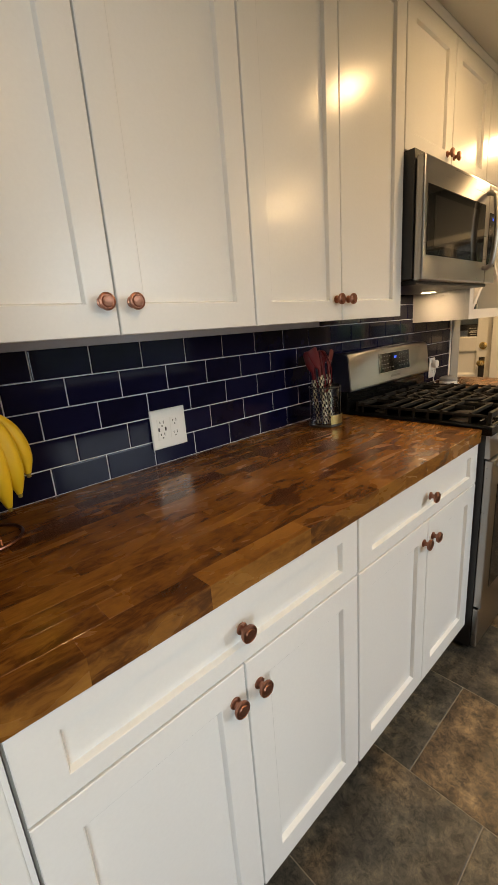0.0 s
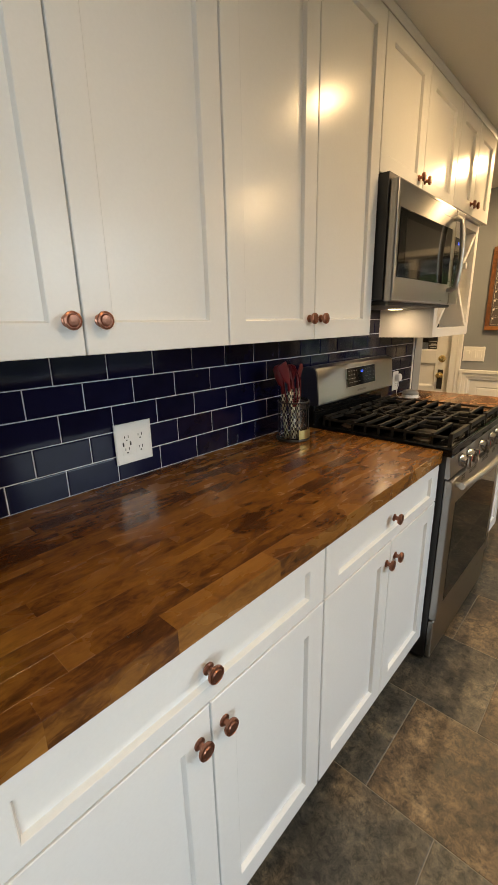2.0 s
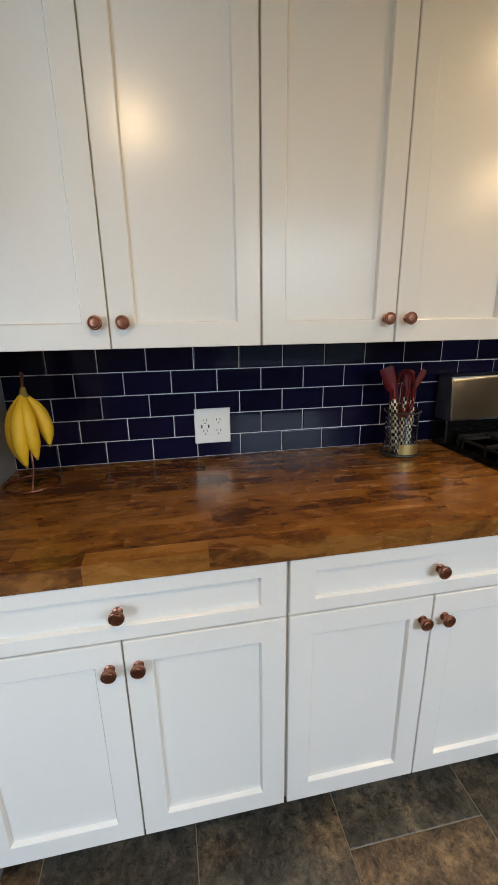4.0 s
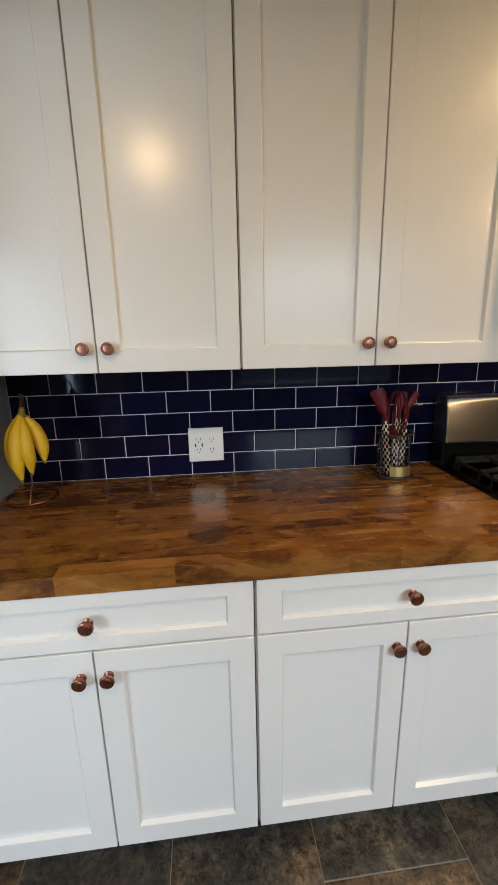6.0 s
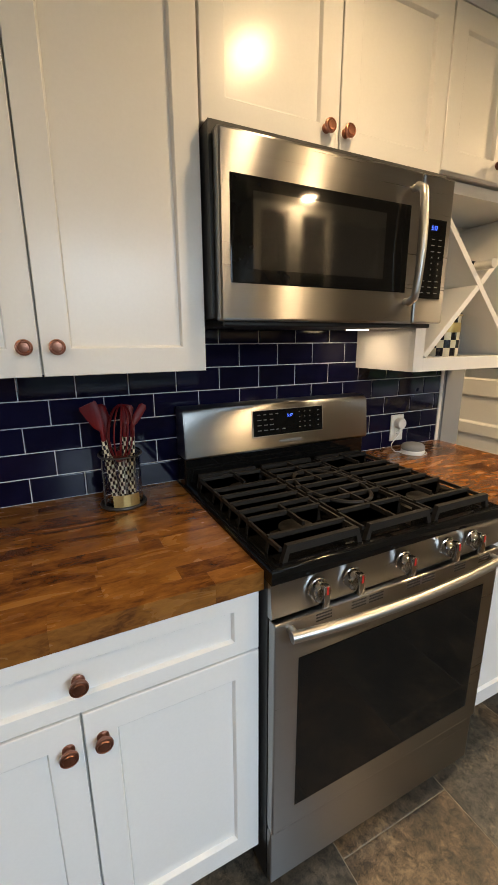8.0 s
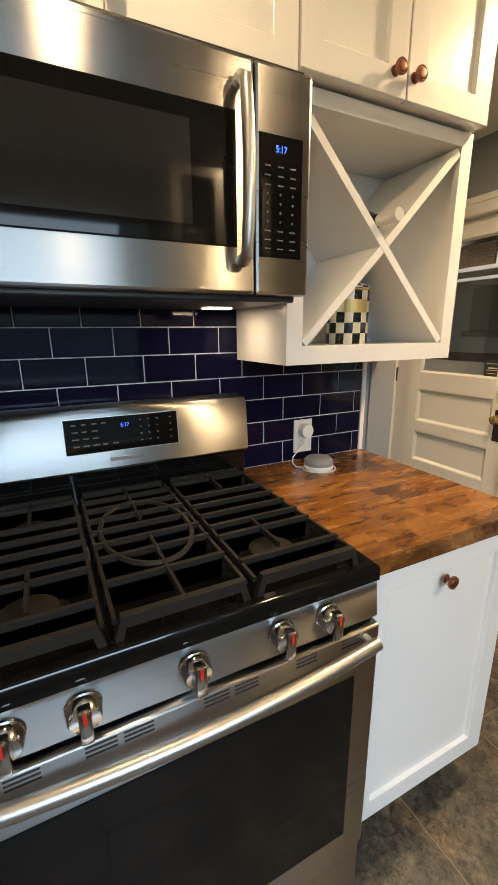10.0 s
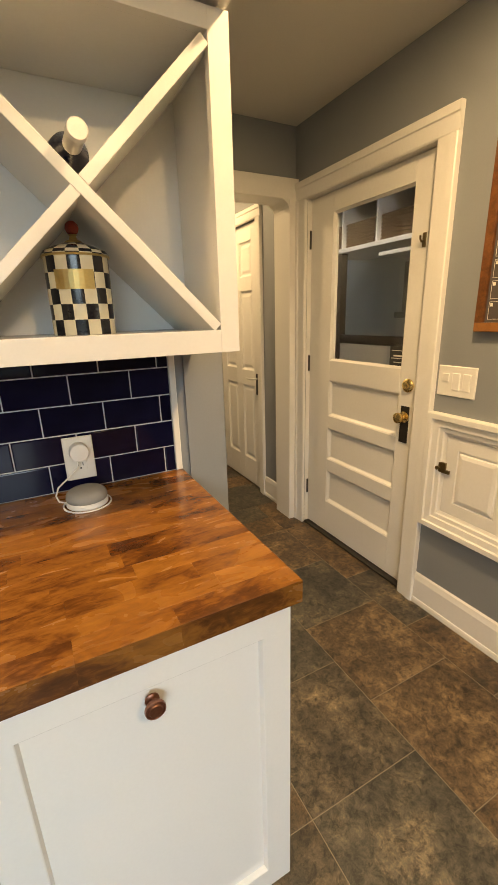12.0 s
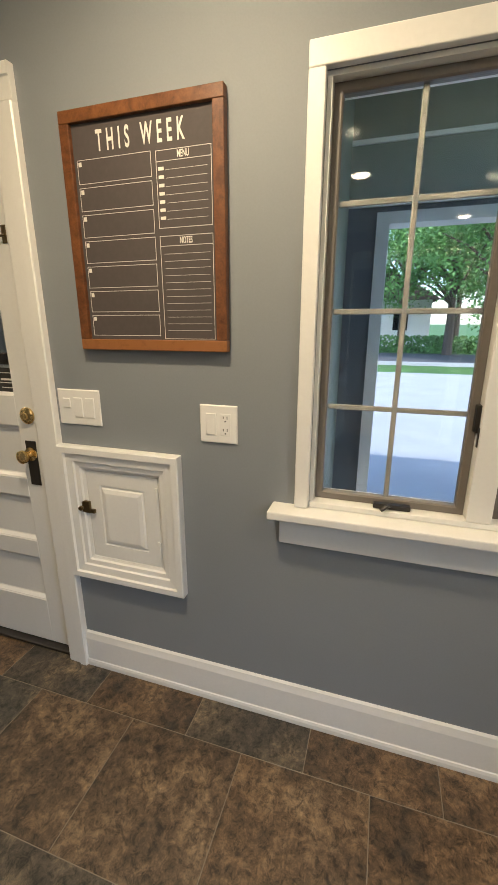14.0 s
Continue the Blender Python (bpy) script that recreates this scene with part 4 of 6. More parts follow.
def footed(x0, x1, y, w=0.0105, h=0.013, flare=0.020):
    """A grate bar along x whose ends bend down and outward to stand on the cooktop."""
    bm = bmesh.new()
    zt, zb, z0 = GZ + h / 2, GZ - h / 2, 0.9128
    ring = [(x0, zt), (x1, zt), (x1 + flare, z0), (x1 + flare - 0.013, z0), (x1 - 0.006, zb), (x0 + 0.006, zb), (x0 - flare + 0.013, z0), (x0 - flare, z0)]
    A = [bm.verts.new((x, y - w / 2, z)) for x, z in ring]
    C = [bm.verts.new((x, y + w / 2, z)) for x, z in ring]
    for i in range(len(A)):
        j = (i + 1) % len(A)
        bm.faces.new((A[i], A[j], C[j], C[i]))
    bm.faces.new(A), bm.faces.new(C)
    bmesh.ops.triangulate(bm, faces=[f for f in bm.faces if len(f.verts) > 4])
    return bm


for gx0, gx1, cxs in ((0.034, 0.252, ((0.150, -0.205), (0.150, -0.530))), (0.262, 0.482, ()), (0.492, 0.712, ((0.604, -0.205), (0.590, -0.530)))):
    g = part("grate", footed(gx0 + 0.012, gx1 - 0.012, GF, 0.013, 0.019, 0.016), IRON, t, "black cast iron burner grate")
    part("grate_bar", footed(gx0 + 0.008, gx1 - 0.008, GB, 0.012, 0.014, 0.010), IRON, g)
    for ex in (gx0 + 0.004, gx1 - 0.004):
        part("grate_rail", bar((ex, GF + 0.008, GZ - 0.004), (ex, GB - 0.008, GZ - 0.004), 0.0085, 0.009), IRON, g)
    rows = (-0.205 + 0.056, -0.205 - 0.054, -0.318, -0.376, -0.434, -0.530 + 0.046, -0.530 - 0.056) if cxs else (-0.175, -0.232, -0.290, -0.348, -0.406, -0.464, -0.545)
    for yy in rows:
        part("grate_bar", footed(gx0 + 0.002, gx1 - 0.002, yy, 0.0095, 0.011, 0.004), IRON, g)
    for cx, cy in cxs:
        part("grate_finger", bar((cx, cy - 0.030, GZ - 0.0005), (cx, cy + 0.085, GZ - 0.0005), 0.0085), IRON, g)
    if not cxs:
        mx = (gx0 + gx1) / 2
        ring = [(mx + 0.090 * math.cos(a), -0.372 + 0.150 * math.sin(a), GZ) for a in (2 * math.pi * k / 40 for k in range(40))]
        part("grate_ring", tube(bmesh.new(), ring, 0.0060, 6, True), IRON, g, "", True)
        for sy in (-1, 1):
            part("grate_finger", bar((mx, -0.372 + sy * 0.045, GZ), (mx, GF + 0.008 if sy < 0 else GB - 0.008, GZ), 0.0085), IRON, g)

# ---- microwave ----
MY, MZ0, MZ1 = -0.402, 1.432, 1.829
t = thing("microwave", (0.383, -0.2, MZ0), "stainless steel over-the-range microwave with black glass door", "microwave")
part("body", B(((0.004, -0.368, MZ0 + 0.006), (0.750, -0.004, 1.850))), BLKPL, t)
part("grease_tray", B(((0.03, -0.372, MZ0 - 0.012), (0.735, -0.03, MZ0 + 0.0055)), bev=0.004), BLKPL, t)
part("bottom_lamp", B(((0.085, -0.16, MZ0 - 0.0145), (0.155, -0.12, MZ0 - 0.0125))), BLKGL, t, "unlit lens of the cooktop lamp")
part("bottom_lamp", B(((0.610, -0.16, MZ0 - 0.0145), (0.680, -0.12, MZ0 - 0.0125))), LENS, t, "lit lens of the cooktop lamp")
mdoor = part("door", B(((0.011, MY, MZ0), (0.6215, -0.3685, MZ1)), bev=0.006), STEEL, t, "brushed steel door frame")
part("door_glass", panel(bmesh.new(), (0.038, MY - 0.0016, 1.516), (1, 0, 0), (0, 0, 1), 0.545, 0.226, [(0, -0.0006), (0.003, 0)], 0.0013), BLKGL, mdoor, "black glass window")
part("inner_screen", panel(bmesh.new(), (0.095, MY - 0.0021, 1.548), (1, 0, 0), (0, 0, 1), 0.40, 0.165, [(0, 0)], 0.0004), painted("door_mesh_screen", (0.014, 0.0135, 0.013), 0.07, 900, 0.0, 0.3, rvary=0.02), mdoor)
hp = [(0.588, MY - 0.012, 1.488)] + arc((0.588, MY - 0.034, 1.500), (0.588, MY - 0.034, 1.775), (0, -0.012, 0), 12) + [(0.588, MY - 0.012, 1.788)]
mh = part("handle", tube(bmesh.new(), hp, 0.0115, 12), STEELV, mdoor, "bowed steel handle", True)
for zz in (1.492, 1.784):
    part("handle_post", cyl(bmesh.new(), (0.588, MY - 0.0005, zz), (0.588, MY - 0.018, zz), 0.010), STEELV, mh, "", True)
cpn = part("control_section", B(((0.6240, MY, MZ0), (0.749, -0.3685, MZ1)), bev=0.006), STEEL, t, "brushed steel control section")
cg = part("control_glass", panel(bmesh.new(), (0.631, MY - 0.0016, 1.503), (1, 0, 0), (0, 0, 1), 0.097, 0.215, [(0, -0.0006), (0.003, 0)], 0.0013), BLKGL, cpn, "black glass keypad")
lettering("5:17", 0.0165, BLUELED, cg, Matrix.Translation((0.679, MY - 0.0022, 1.694)) @ pose(0, 0, 0, 90), "clock_digit", squeeze=0.9)
for zi in range(10):
    zz = 1.664 - zi * 0.0162
    for xi, xx in enumerate((0.643, 0.672, 0.700)):
        small = 3 <= zi <= 6
        wd = 0.0035 if small else 0.013
        part("key_print", panel(bmesh.new(), (xx + (0.0045 if small else 0), MY - 0.0019, zz), (1, 0, 0), (0, 0, 1), wd, 0.004 if small else 0.0024, [(0, 0)], 0.0003), KEYGREY, cg)


# ---- utensil crock ----
def checker_handle(bm, p, q, r, n):
    p, q = Vector(p), Vector(q)
    lathe(bm, [(r, (q - p).length * k / n) for k in range(n + 1)], p, q - p, 8, 0, True, 8)


UX, UYY = -0.2, -0.125
t = thing("utensil_jar", (UX, UYY, 0.914), "clear glass jar with a brass name plate", "jar")
jar = bmesh.new()
lathe(jar, [(0.050, 0), (0.056, 0.004), (0.057, 0.012), (0.055, 0.150), (0.058, 0.158), (0.058, 0.162), (0.0535, 0.160), (0.0515, 0.150), (0.053, 0.014), (0.048, 0.009), (0, 0.009)], (UX, UYY, 0.9142), (0, 0, 1), 40)
part("jar_body", jar, CLEAR, t, "", True)
foot = tube(bmesh.new(), [(UX + 0.062 * math.cos(a), UYY + 0.062 * math.sin(a), 0.920) for a in (2 * math.pi * k / 32 for k in range(32))], 0.0055, 8, True)
part("base_ring", foot, BRONZE, t, "dark metal base ring", True)
top = tube(bmesh.new(), [(UX + 0.060 * math.cos(a), UYY + 0.060 * math.sin(a), 1.069) for a in (2 * math.pi * k / 32 for k in range(32))], 0.003, 8, True)
part("rim_ring", top, BRONZE, t, "dark metal rim", True)
for a in (0.4, 2.0, 3.6, 5.2):
    part("cage_wire", tube(bmesh.new(), [(UX + 0.061 * math.cos(a), UYY + 0.061 * math.sin(a), z) for z in (0.922, 0.99, 1.068)], 0.0018, 6), BRONZE, t, "", True)
bp = bmesh.new()
seg = []
for k in range(9):
    a = radians(-90 - 33 + 66 * k / 8)
    seg.append([bp.verts.new((UX + r * math.cos(a), UYY + r * math.sin(a), z)) for r, z in ((0.0665, 0.927), (0.0665, 0.962), (0.0645, 0.962), (0.0645, 0.927))])
for A, C in zip(seg, seg[1:]):
    for i in range(4):
        bp.faces.new((A[i], A[(i + 1) % 4], C[(i + 1) % 4], C[i]))
bp.faces.new(seg[0]), bp.faces.new(seg[-1])
part("name_plate", bp, GOLD, t, "brass name plate")


def utensil(kind, base, lean, label, bend=0.0, hl=0.19, long=0.10, wide=0.019):
    """One red silicone tool with a black and white checked handle; lean is the handle top's offset, bend the head's."""
    b = Vector((UX + base[0], UYY + base[1], 0.926))
    e = b + Vector((lean[0], lean[1], hl))
    d = (e - b).normalized()
    u = thing(kind, b, label, "utensil", "utensils in the jar")
    bm = bmesh.new()
    checker_handle(bm, b, e, 0.0085, round(hl / 0.012))
    part("handle", bm, [CREAM, BLACKE], u, "black and cream checked handle")
    s = bmesh.new()
    h = (d + Vector((bend, 0.1, 0))).normalized()
    side = h.cross(Vector((0.15, 1, 0))).normalized()
    wires = []
    if kind == "whisk":
        for k in range(6):
            a = math.pi * k / 6
            off = side * math.cos(a) + side.cross(h) * math.sin(a)
            pts = [e + h * long * (0.5 - 0.5 * math.cos(w)) + off * wide * math.sin(w) for w in (2 * math.pi * j / 24 for j in range(25))]
            wires.append(tube(bmesh.new(), pts, 0.0024, 5))
        tube(s, [e - d * 0.005, e + d * 0.03], 0.0065, 8)
    else:
        neck = e + d * 0.03
        prof = [0.006, 0.006, wide * 0.75, wide, wide * 0.97, wide * 0.55] if kind != "turner" else [0.006, 0.006, wide * 0.6, wide * 0.8, wide, wide * 0.9]
        tube(s, [e - d * 0.005, neck, neck + h * long * 0.18, neck + h * long * 0.45, neck + h * long * 0.9, neck + h * long], prof, 16)
        n2 = side.cross(h).normalized()
        for v in s.verts:
            w = v.co - neck
            along = w.dot(h)
            if along > 0.004:
                v.co -= n2 * w.dot(n2) * (0.80 if kind != "spoon" else 0.60)
    head = part("head", s, REDS, u, "dark red silicone head", True)
    for bm in wires:
        part("wire_loop", bm, REDS, head, "", True)
    return u


utensil("turner", (-0.022, -0.018), (-0.020, 0.006), "dark red silicone turner with checked handle", -0.30, 0.187, 0.082, 0.025)
utensil("spoon", (-0.014, 0.022), (-0.012, 0.010), "dark red silicone spoon with checked handle", -0.14, 0.170, 0.085, 0.023)
utensil("whisk", (0.000, -0.012), (0.000, 0.014), "dark red whisk with checked handle", 0.13, 0.120, 0.165, 0.038)
utensil("spatula", (0.016, 0.018), (0.006, 0.006), "narrow dark red spatula with checked handle", 0.22, 0.185, 0.066, 0.018)
utensil("spatula", (0.027, -0.006), (0.012, 0.014), "dark red spatula with checked handle, tilted outward", 0.62, 0.187, 0.075, 0.012)

# ---- bananas on a hook stand ----
BX, BYY, HX, HY = -1.410, -0.150, -1.366, -0.236
t = thing("banana_stand", (BX, BYY, 0.914), "copper wire banana stand with a ring base", "banana stand")
ring = [(BX + 0.074 * math.cos(a), BYY + 0.074 * math.sin(a), 0.9182) for a in (2 * math.pi * k / 40 for k in range(40))]
part("base_ring", tube(bmesh.new(), ring, 0.0036, 8, True), COPPER, t, "", True)
post = [(BX + 0.02, BYY - 0.0712, 0.9225), (BX + 0.020, BYY - 0.066, 0.932), (BX + 0.018, BYY - 0.030, 0.97), (BX + 0.014, BYY - 0.01, 1.06), (BX + 0.020, BYY - 0.012, 1.18), (BX + 0.034, BYY - 0.04, 1.245), (HX - 0.006, HY + 0.022, 1.252), (HX, HY + 0.004, 1.236), (HX, HY - 0.004, 1.214)]
part("hook_post", tube(bmesh.new(), post, 0.0030, 8), COPPER, t, "", True)
t = thing("banana_bunch", (HX, HY, 1.19), "ripe yellow bananas with green tips hanging in a bunch", "bananas")
part("stem", tube(bmesh.new(), [(HX, HY + 0.004, 1.216), (HX, HY - 0.002, 1.204), (HX + 0.001, HY - 0.004, 1.190)], [0.007, 0.009, 0.015], 10), BANTIP, t, "", True)
# each banana: where its tip hangs from the stem, and how far its middle bows out
for tip, bow in (((0.044, -0.006, -0.134), (0.014, 0.004, 0.0)), ((0.018, -0.030, -0.160), (0.004, -0.016, 0.0)), ((-0.004, -0.044, -0.176), (-0.008, -0.020, 0.0)), ((-0.020, -0.014, -0.178), (-0.022, -0.004, 0.0))):
    b0, tip, bow = Vector((HX + bow[0] * 0.2, HY - 0.004 + bow[1] * 0.2, 1.196)), Vector(tip), Vector(bow)
    pts = [b0 + tip * w + bow * math.sin(math.pi * w ** 0.85) for w in (k / 12 for k in range(13))]
    rad = [0.007, 0.009, 0.0130, 0.0162, 0.0180, 0.0188, 0.0190, 0.0190, 0.0184, 0.0170, 0.0142, 0.0100, 0.0055]
    bb = part("banana", tube(bmesh.new(), pts, rad, 10), BANANA, t, "", True)
    part("tip", tube(bmesh.new(), [pts[-1], pts[-1] + (pts[-1] - pts[-2]).normalized() * 0.008], [0.005, 0.0038], 6), BANTIP, bb)

# ---- plug-in charger, cord and smart speaker ----
t = thing("plug_charger", (1.011, -0.02, 1.022), "round white plug-in charger in the outlet", "charger")
part("charger_body", lathe(bmesh.new(), [(0.022, 0), (0.024, 0.004), (0.024, 0.024), (0.022, 0.028), (0, 0.029)], (1.011, -0.0165, 1.026), (0, -1, 0), 32), PLATE, t, "", True)
cord = [(1.005, -0.036, 1.004), (1.000, -0.040, 0.985), (0.975, -0.045, 0.965), (0.948, -0.05, 0.945), (0.940, -0.06, 0.928), (0.945, -0.075, 0.9175), (0.962, -0.09, 0.9170), (0.985, -0.098, 0.9190)]
part("cord", tube(bmesh.new(), cord, 0.0021, 8), PLATE, t, "white cord", True)
SX, SY = 1.008, -0.114
t = thing("smart_speaker", (SX, SY, 0.914), "round light grey fabric smart speaker on the counter", "speaker")
part("base", lathe(bmesh.new(), [(0.046, 0), (0.049, 0.003), (0.049, 0.012), (0.047, 0.015), (0, 0.015)], (SX, SY, 0.9143), (0, 0, 1), 48), PLATE, t, "white base", True)
part("fabric_dome", lathe(bmesh.new(), [(0.047, 0), (0.049, 0.006), (0.047, 0.016), (0.040, 0.023), (0.026, 0.027), (0, 0.0285)], (SX, SY, 0.9296), (0, 0, 1), 48), SPKG, t, "grey fabric top", True)
loop = [(SX + 0.056 * math.cos(a), SY + 0.056 * math.sin(a), 0.9165) for a in (radians(150 + 290 * k / 26) for k in range(27))]
part("cord_loop", tube(bmesh.new(), loop, 0.0021, 8), PLATE, t, "white cord", True)

# ---- canister and bottle in the wine rack ----
CX, CY = 1.054, -0.165
t = thing("canister", (CX, CY, IZ0), "black and cream checked enamel canister with gold label and red knob", "canister")
cb = bmesh.new()
lathe(cb, [(0.0625, 0.0008 + 0.149 * k / 5) for k in range(6)], (CX, CY, IZ0), (0, 0, 1), 48, 0, True, 16)
part("body", cb, [CREAM, BLACKE], t, "", True)
lid = bmesh.new()
lathe(lid, [(0.064, 0), (0.0645, 0.005), (0.061, 0.011), (0.042, 0.020), (0.021, 0.027)], (CX, CY, IZ0 + 0.1505), (0, 0, 1), 48, 0, True, 16)
lo = part("lid", lid, [CREAM, BLACKE], t, "", True)
part("lid_rim", tube(bmesh.new(), [(CX + 0.064 * math.cos(a), CY + 0.064 * math.sin(a), IZ0 + 0.1515) for a in (2 * math.pi * k / 40 for k in range(40))], 0.0024, 6, True), GOLD, lo, "gold rim", True)
part("finial", lathe(bmesh.new(), [(0.019, 0), (0.016, 0.004), (0.008, 0.008), (0.006, 0.014), (0.009, 0.017)], (CX, CY, IZ0 + 0.177), (0, 0, 1), 24), GOLD, lo, "gold finial", True)
part("knob", lathe(bmesh.new(), [(0.004, 0), (0.010, 0.003), (0.0135, 0.011), (0.012, 0.019), (0.006, 0.025), (0, 0.026)], (CX, CY, IZ0 + 0.1935), (0, 0, 1), 24), REDW, lo, "red wooden knob", True)
lp = bmesh.new()
seg = []
for k in range(9):
    a = radians(-90 - 14 - 34 + 68 * k / 8)
    seg.append([lp.verts.new((CX + r * math.cos(a), CY + r * math.sin(a), IZ0 + z)) for r, z in ((0.0645, 0.088), (0.0645, 0.124), (0.0627, 0.124), (0.0627, 0.088))])
for A, C in zip(seg, seg[1:]):
    for i in range(4):
        lp.faces.new((A[i], A[(i + 1) % 4], C[(i + 1) % 4], C[i]))
lp.faces.new(seg[0]), lp.faces.new(seg[-1])
part("name_label", lp, GOLD, t, "gold name label")

t = thing("wine_bottle", (1.063, -0.15, 1.64), "dark wine bottle with silver foil lying in the rack", "bottle")
bo, bd = Vector((wm[0] - 0.005, -0.10, wm[1] + 0.054)), Vector((0.03, -1.0, 0.02)).normalized()
part("bottle", lathe(bmesh.new(), [(0.020, 0), (0.036, 0.003), (0.0375, 0.015), (0.0375, 0.105), (0.033, 0.130), (0.020, 0.152), (0.0155, 0.168)], bo, bd, 32), BOTTLE, t, "", True)
part("foil", lathe(bmesh.new(), [(0.0158, 0.1685), (0.0158, 0.215), (0.0172, 0.218), (0.0172, 0.232), (0.0155, 0.235), (0, 0.235)], bo, bd, 32), FOIL, t, "silver foil neck", True)

# ---- ceiling lights ----
for cx, cy in CANS + [HALL_CAN]:
    t = thing("recessed_light", (cx, cy, CEIL), "round recessed ceiling light with white trim ring", "ceiling light", "recessed lights")
    part("trim_ring", tube(bmesh.new(), [(cx + 0.074 * math.cos(a), cy + 0.074 * math.sin(a), CEIL - 0.003) for a in (2 * math.pi * k / 40 for k in range(40))], 0.007, 8, True), PLATE, t, "", True)
    part("lens", lathe(bmesh.new(), [(0.066, 0), (0.066, 0.003)], (cx, cy, CEIL - 0.0045), (0, 0, 1), 40), LENS, t, "glowing lens")

# ---- glass-front cabinet across the room ----
t = thing("glass_cabinet", (1.33, YS + 0.16, 1.40), "white upper cabinet with glass doors and one shelf", "cabinet")
part("side_panel", B(((1.00, YS + 0.001, 1.40), (1.018, YS + 0.30, 2.30))), CAB, t)
part("side_panel", B(((1.642, YS + 0.001, 1.40), (1.66, YS + 0.30, 2.30))), CAB, t)
part("bottom_panel", B(((1.0185, YS + 0.001, 1.40), (1.6415, YS + 0.30, 1.418))), CAB, t)
part("top_panel", B(((1.0185, YS + 0.001, 2.282), (1.6415, YS + 0.30, 2.30))), CAB, t)
part("back_panel", B(((1.0185, YS + 0.001, 1.4185), (1.6415, YS + 0.008, 2.2815))), CAB, t)
part("shelf", B(((1.0185, YS + 0.0085, 1.84), (1.6415, YS + 0.28, 1.856))), CAB, t)
for a, b in ((1.002, 1.328), (1.332, 1.658)):
    d = part("door", frame_loop(bmesh.new(), (b - 0.055, YS + 0.302, 1.457), (-1, 0, 0), (0, 0, 1), b - a - 0.11, 0.786, [(0, 0), (0, 0.019), (0.055, 0.019), (0.055, 0)]), CAB, t)
    gp = part("pane", B(((a + 0.053, YS + 0.308, 1.455), (b - 0.053, YS + 0.311, 2.245))), CLEAR, d, "clear glass pane")


# ---- back door ----
DX = 2.437                      # its kitchen face
DY0, DY1, DZ0, DZ1 = 0.1155, 0.9415, 0.018, 1.947
t = thing("door_1", (DX, (DY0 + DY1) / 2, 0), "white painted back door with a large glass pane over three panels, closed", "door", "", "structure")


def slab(name, y0, y1, z0, z1, parent, th=0.042, x=DX, bev=0.002):
    return part(name, B(((x, y0, z0), (x + th, y1, z1)), bev=bev), TRIM, parent)


GY0, GY1, GZ0, GZ1 = 0.231, 0.752, 1.098, 1.853
slab("stile", DY0, GY0 - 0.0, DZ0, DZ1, t)
slab("stile", GY1, DY1, DZ0, DZ1, t)
rails = [(GZ1, DZ1), (0.985, GZ0), (0.700, 0.775), (0.430, 0.505), (DZ0, 0.225)]
for a, b in rails:
    slab("rail", GY0 + 0.0003, GY1 - 0.0003, a, b, t)
for a, b in ((0.775, 0.985), (0.505, 0.700), (0.225, 0.430)):
    p = bmesh.new()
    panel(p, (DX + 0.017, GY1 - 0.0006, a + 0.0003), (0, -1, 0), (0, 0, 1), GY1 - GY0 - 0.0012, b - a - 0.0006, [(0, 0.0145), (0.004, 0.013), (0.014, 0.002), (0.018, 0)], 0.012)
    part("panel", p, TRIM, t)
part("glazing_bead", frame_loop(bmesh.new(), (DX + 0.004, GY1, GZ0), (0, -1, 0), (0, 0, 1), GY1 - GY0, GZ1 - GZ0, [(-0.0005, 0), (-0.010, -0.010), (-0.010, -0.016), (-0.0005, -0.016)]), TRIM, t)
g = part("pane", B(((DX + 0.021, GY0 + 0.0005, GZ0 + 0.0005), (DX + 0.025, GY1 - 0.0005, GZ1 - 0.0005))), GLASS, t, "clear glass pane")
g.visible_shadow = False
stk = part("sticker", B(((DX + 0.0195, 0.238, 1.106), (DX + 0.0205, 0.322, 1.196))), SLOT, t, "small dark sticker with pale printed bars")
for k, zz in enumerate((1.176, 1.150, 1.140, 1.122)):
    part("print_bar", B(((DX + 0.0188, 0.248, zz), (DX + 0.0194, 0.312 - 0.012 * (k % 2), zz + (0.007 if k == 1 else 0.003)))), CHWHITE, stk)


def knob_x(name, y, z, r, parent, mat, x=DX, label=""):
    prof = [(r * 1.05, 0), (r * 1.05, 0.004), (r * 0.5, 0.007), (r * 0.42, 0.022), (r * 0.75, 0.028), (r, 0.038), (r * 0.95, 0.048), (r * 0.5, 0.055), (0, 0.056)]
    return part(name, lathe(bmesh.new(), prof, (x - 0.0005, y, z), (-1, 0, 0), 28), mat, parent, label, True)


part("deadbolt", lathe(bmesh.new(), [(0.031, 0), (0.031, 0.006), (0.024, 0.012), (0.015, 0.014), (0.013, 0.020), (0, 0.021)], (DX - 0.0005, 0.180, 1.028), (-1, 0, 0), 28), BRASS, t, "brass deadbolt", True)
ep = part("escutcheon", B(((DX - 0.005, 0.160, 0.757), (DX - 0.0005, 0.208, 0.932)), bev=0.002), BRONZE, t, "dark bronze escutcheon plate")
knob_x("door_knob", 0.184, 0.882, 0.025, ep, BRASS, DX - 0.005, "brass door knob")
hook = part("coat_hook", B(((DX - 0.004, 0.152, 1.60), (DX - 0.0005, 0.170, 1.655)), bev=0.0015), AGED, t, "small aged brass hook")
part("hook_arm", tube(bmesh.new(), [(DX - 0.004, 0.161, 1.625), (DX - 0.018, 0.161, 1.620), (DX - 0.026, 0.161, 1.63), (DX - 0.027, 0.161, 1.643)], 0.004, 8), AGED, hook, "", True)
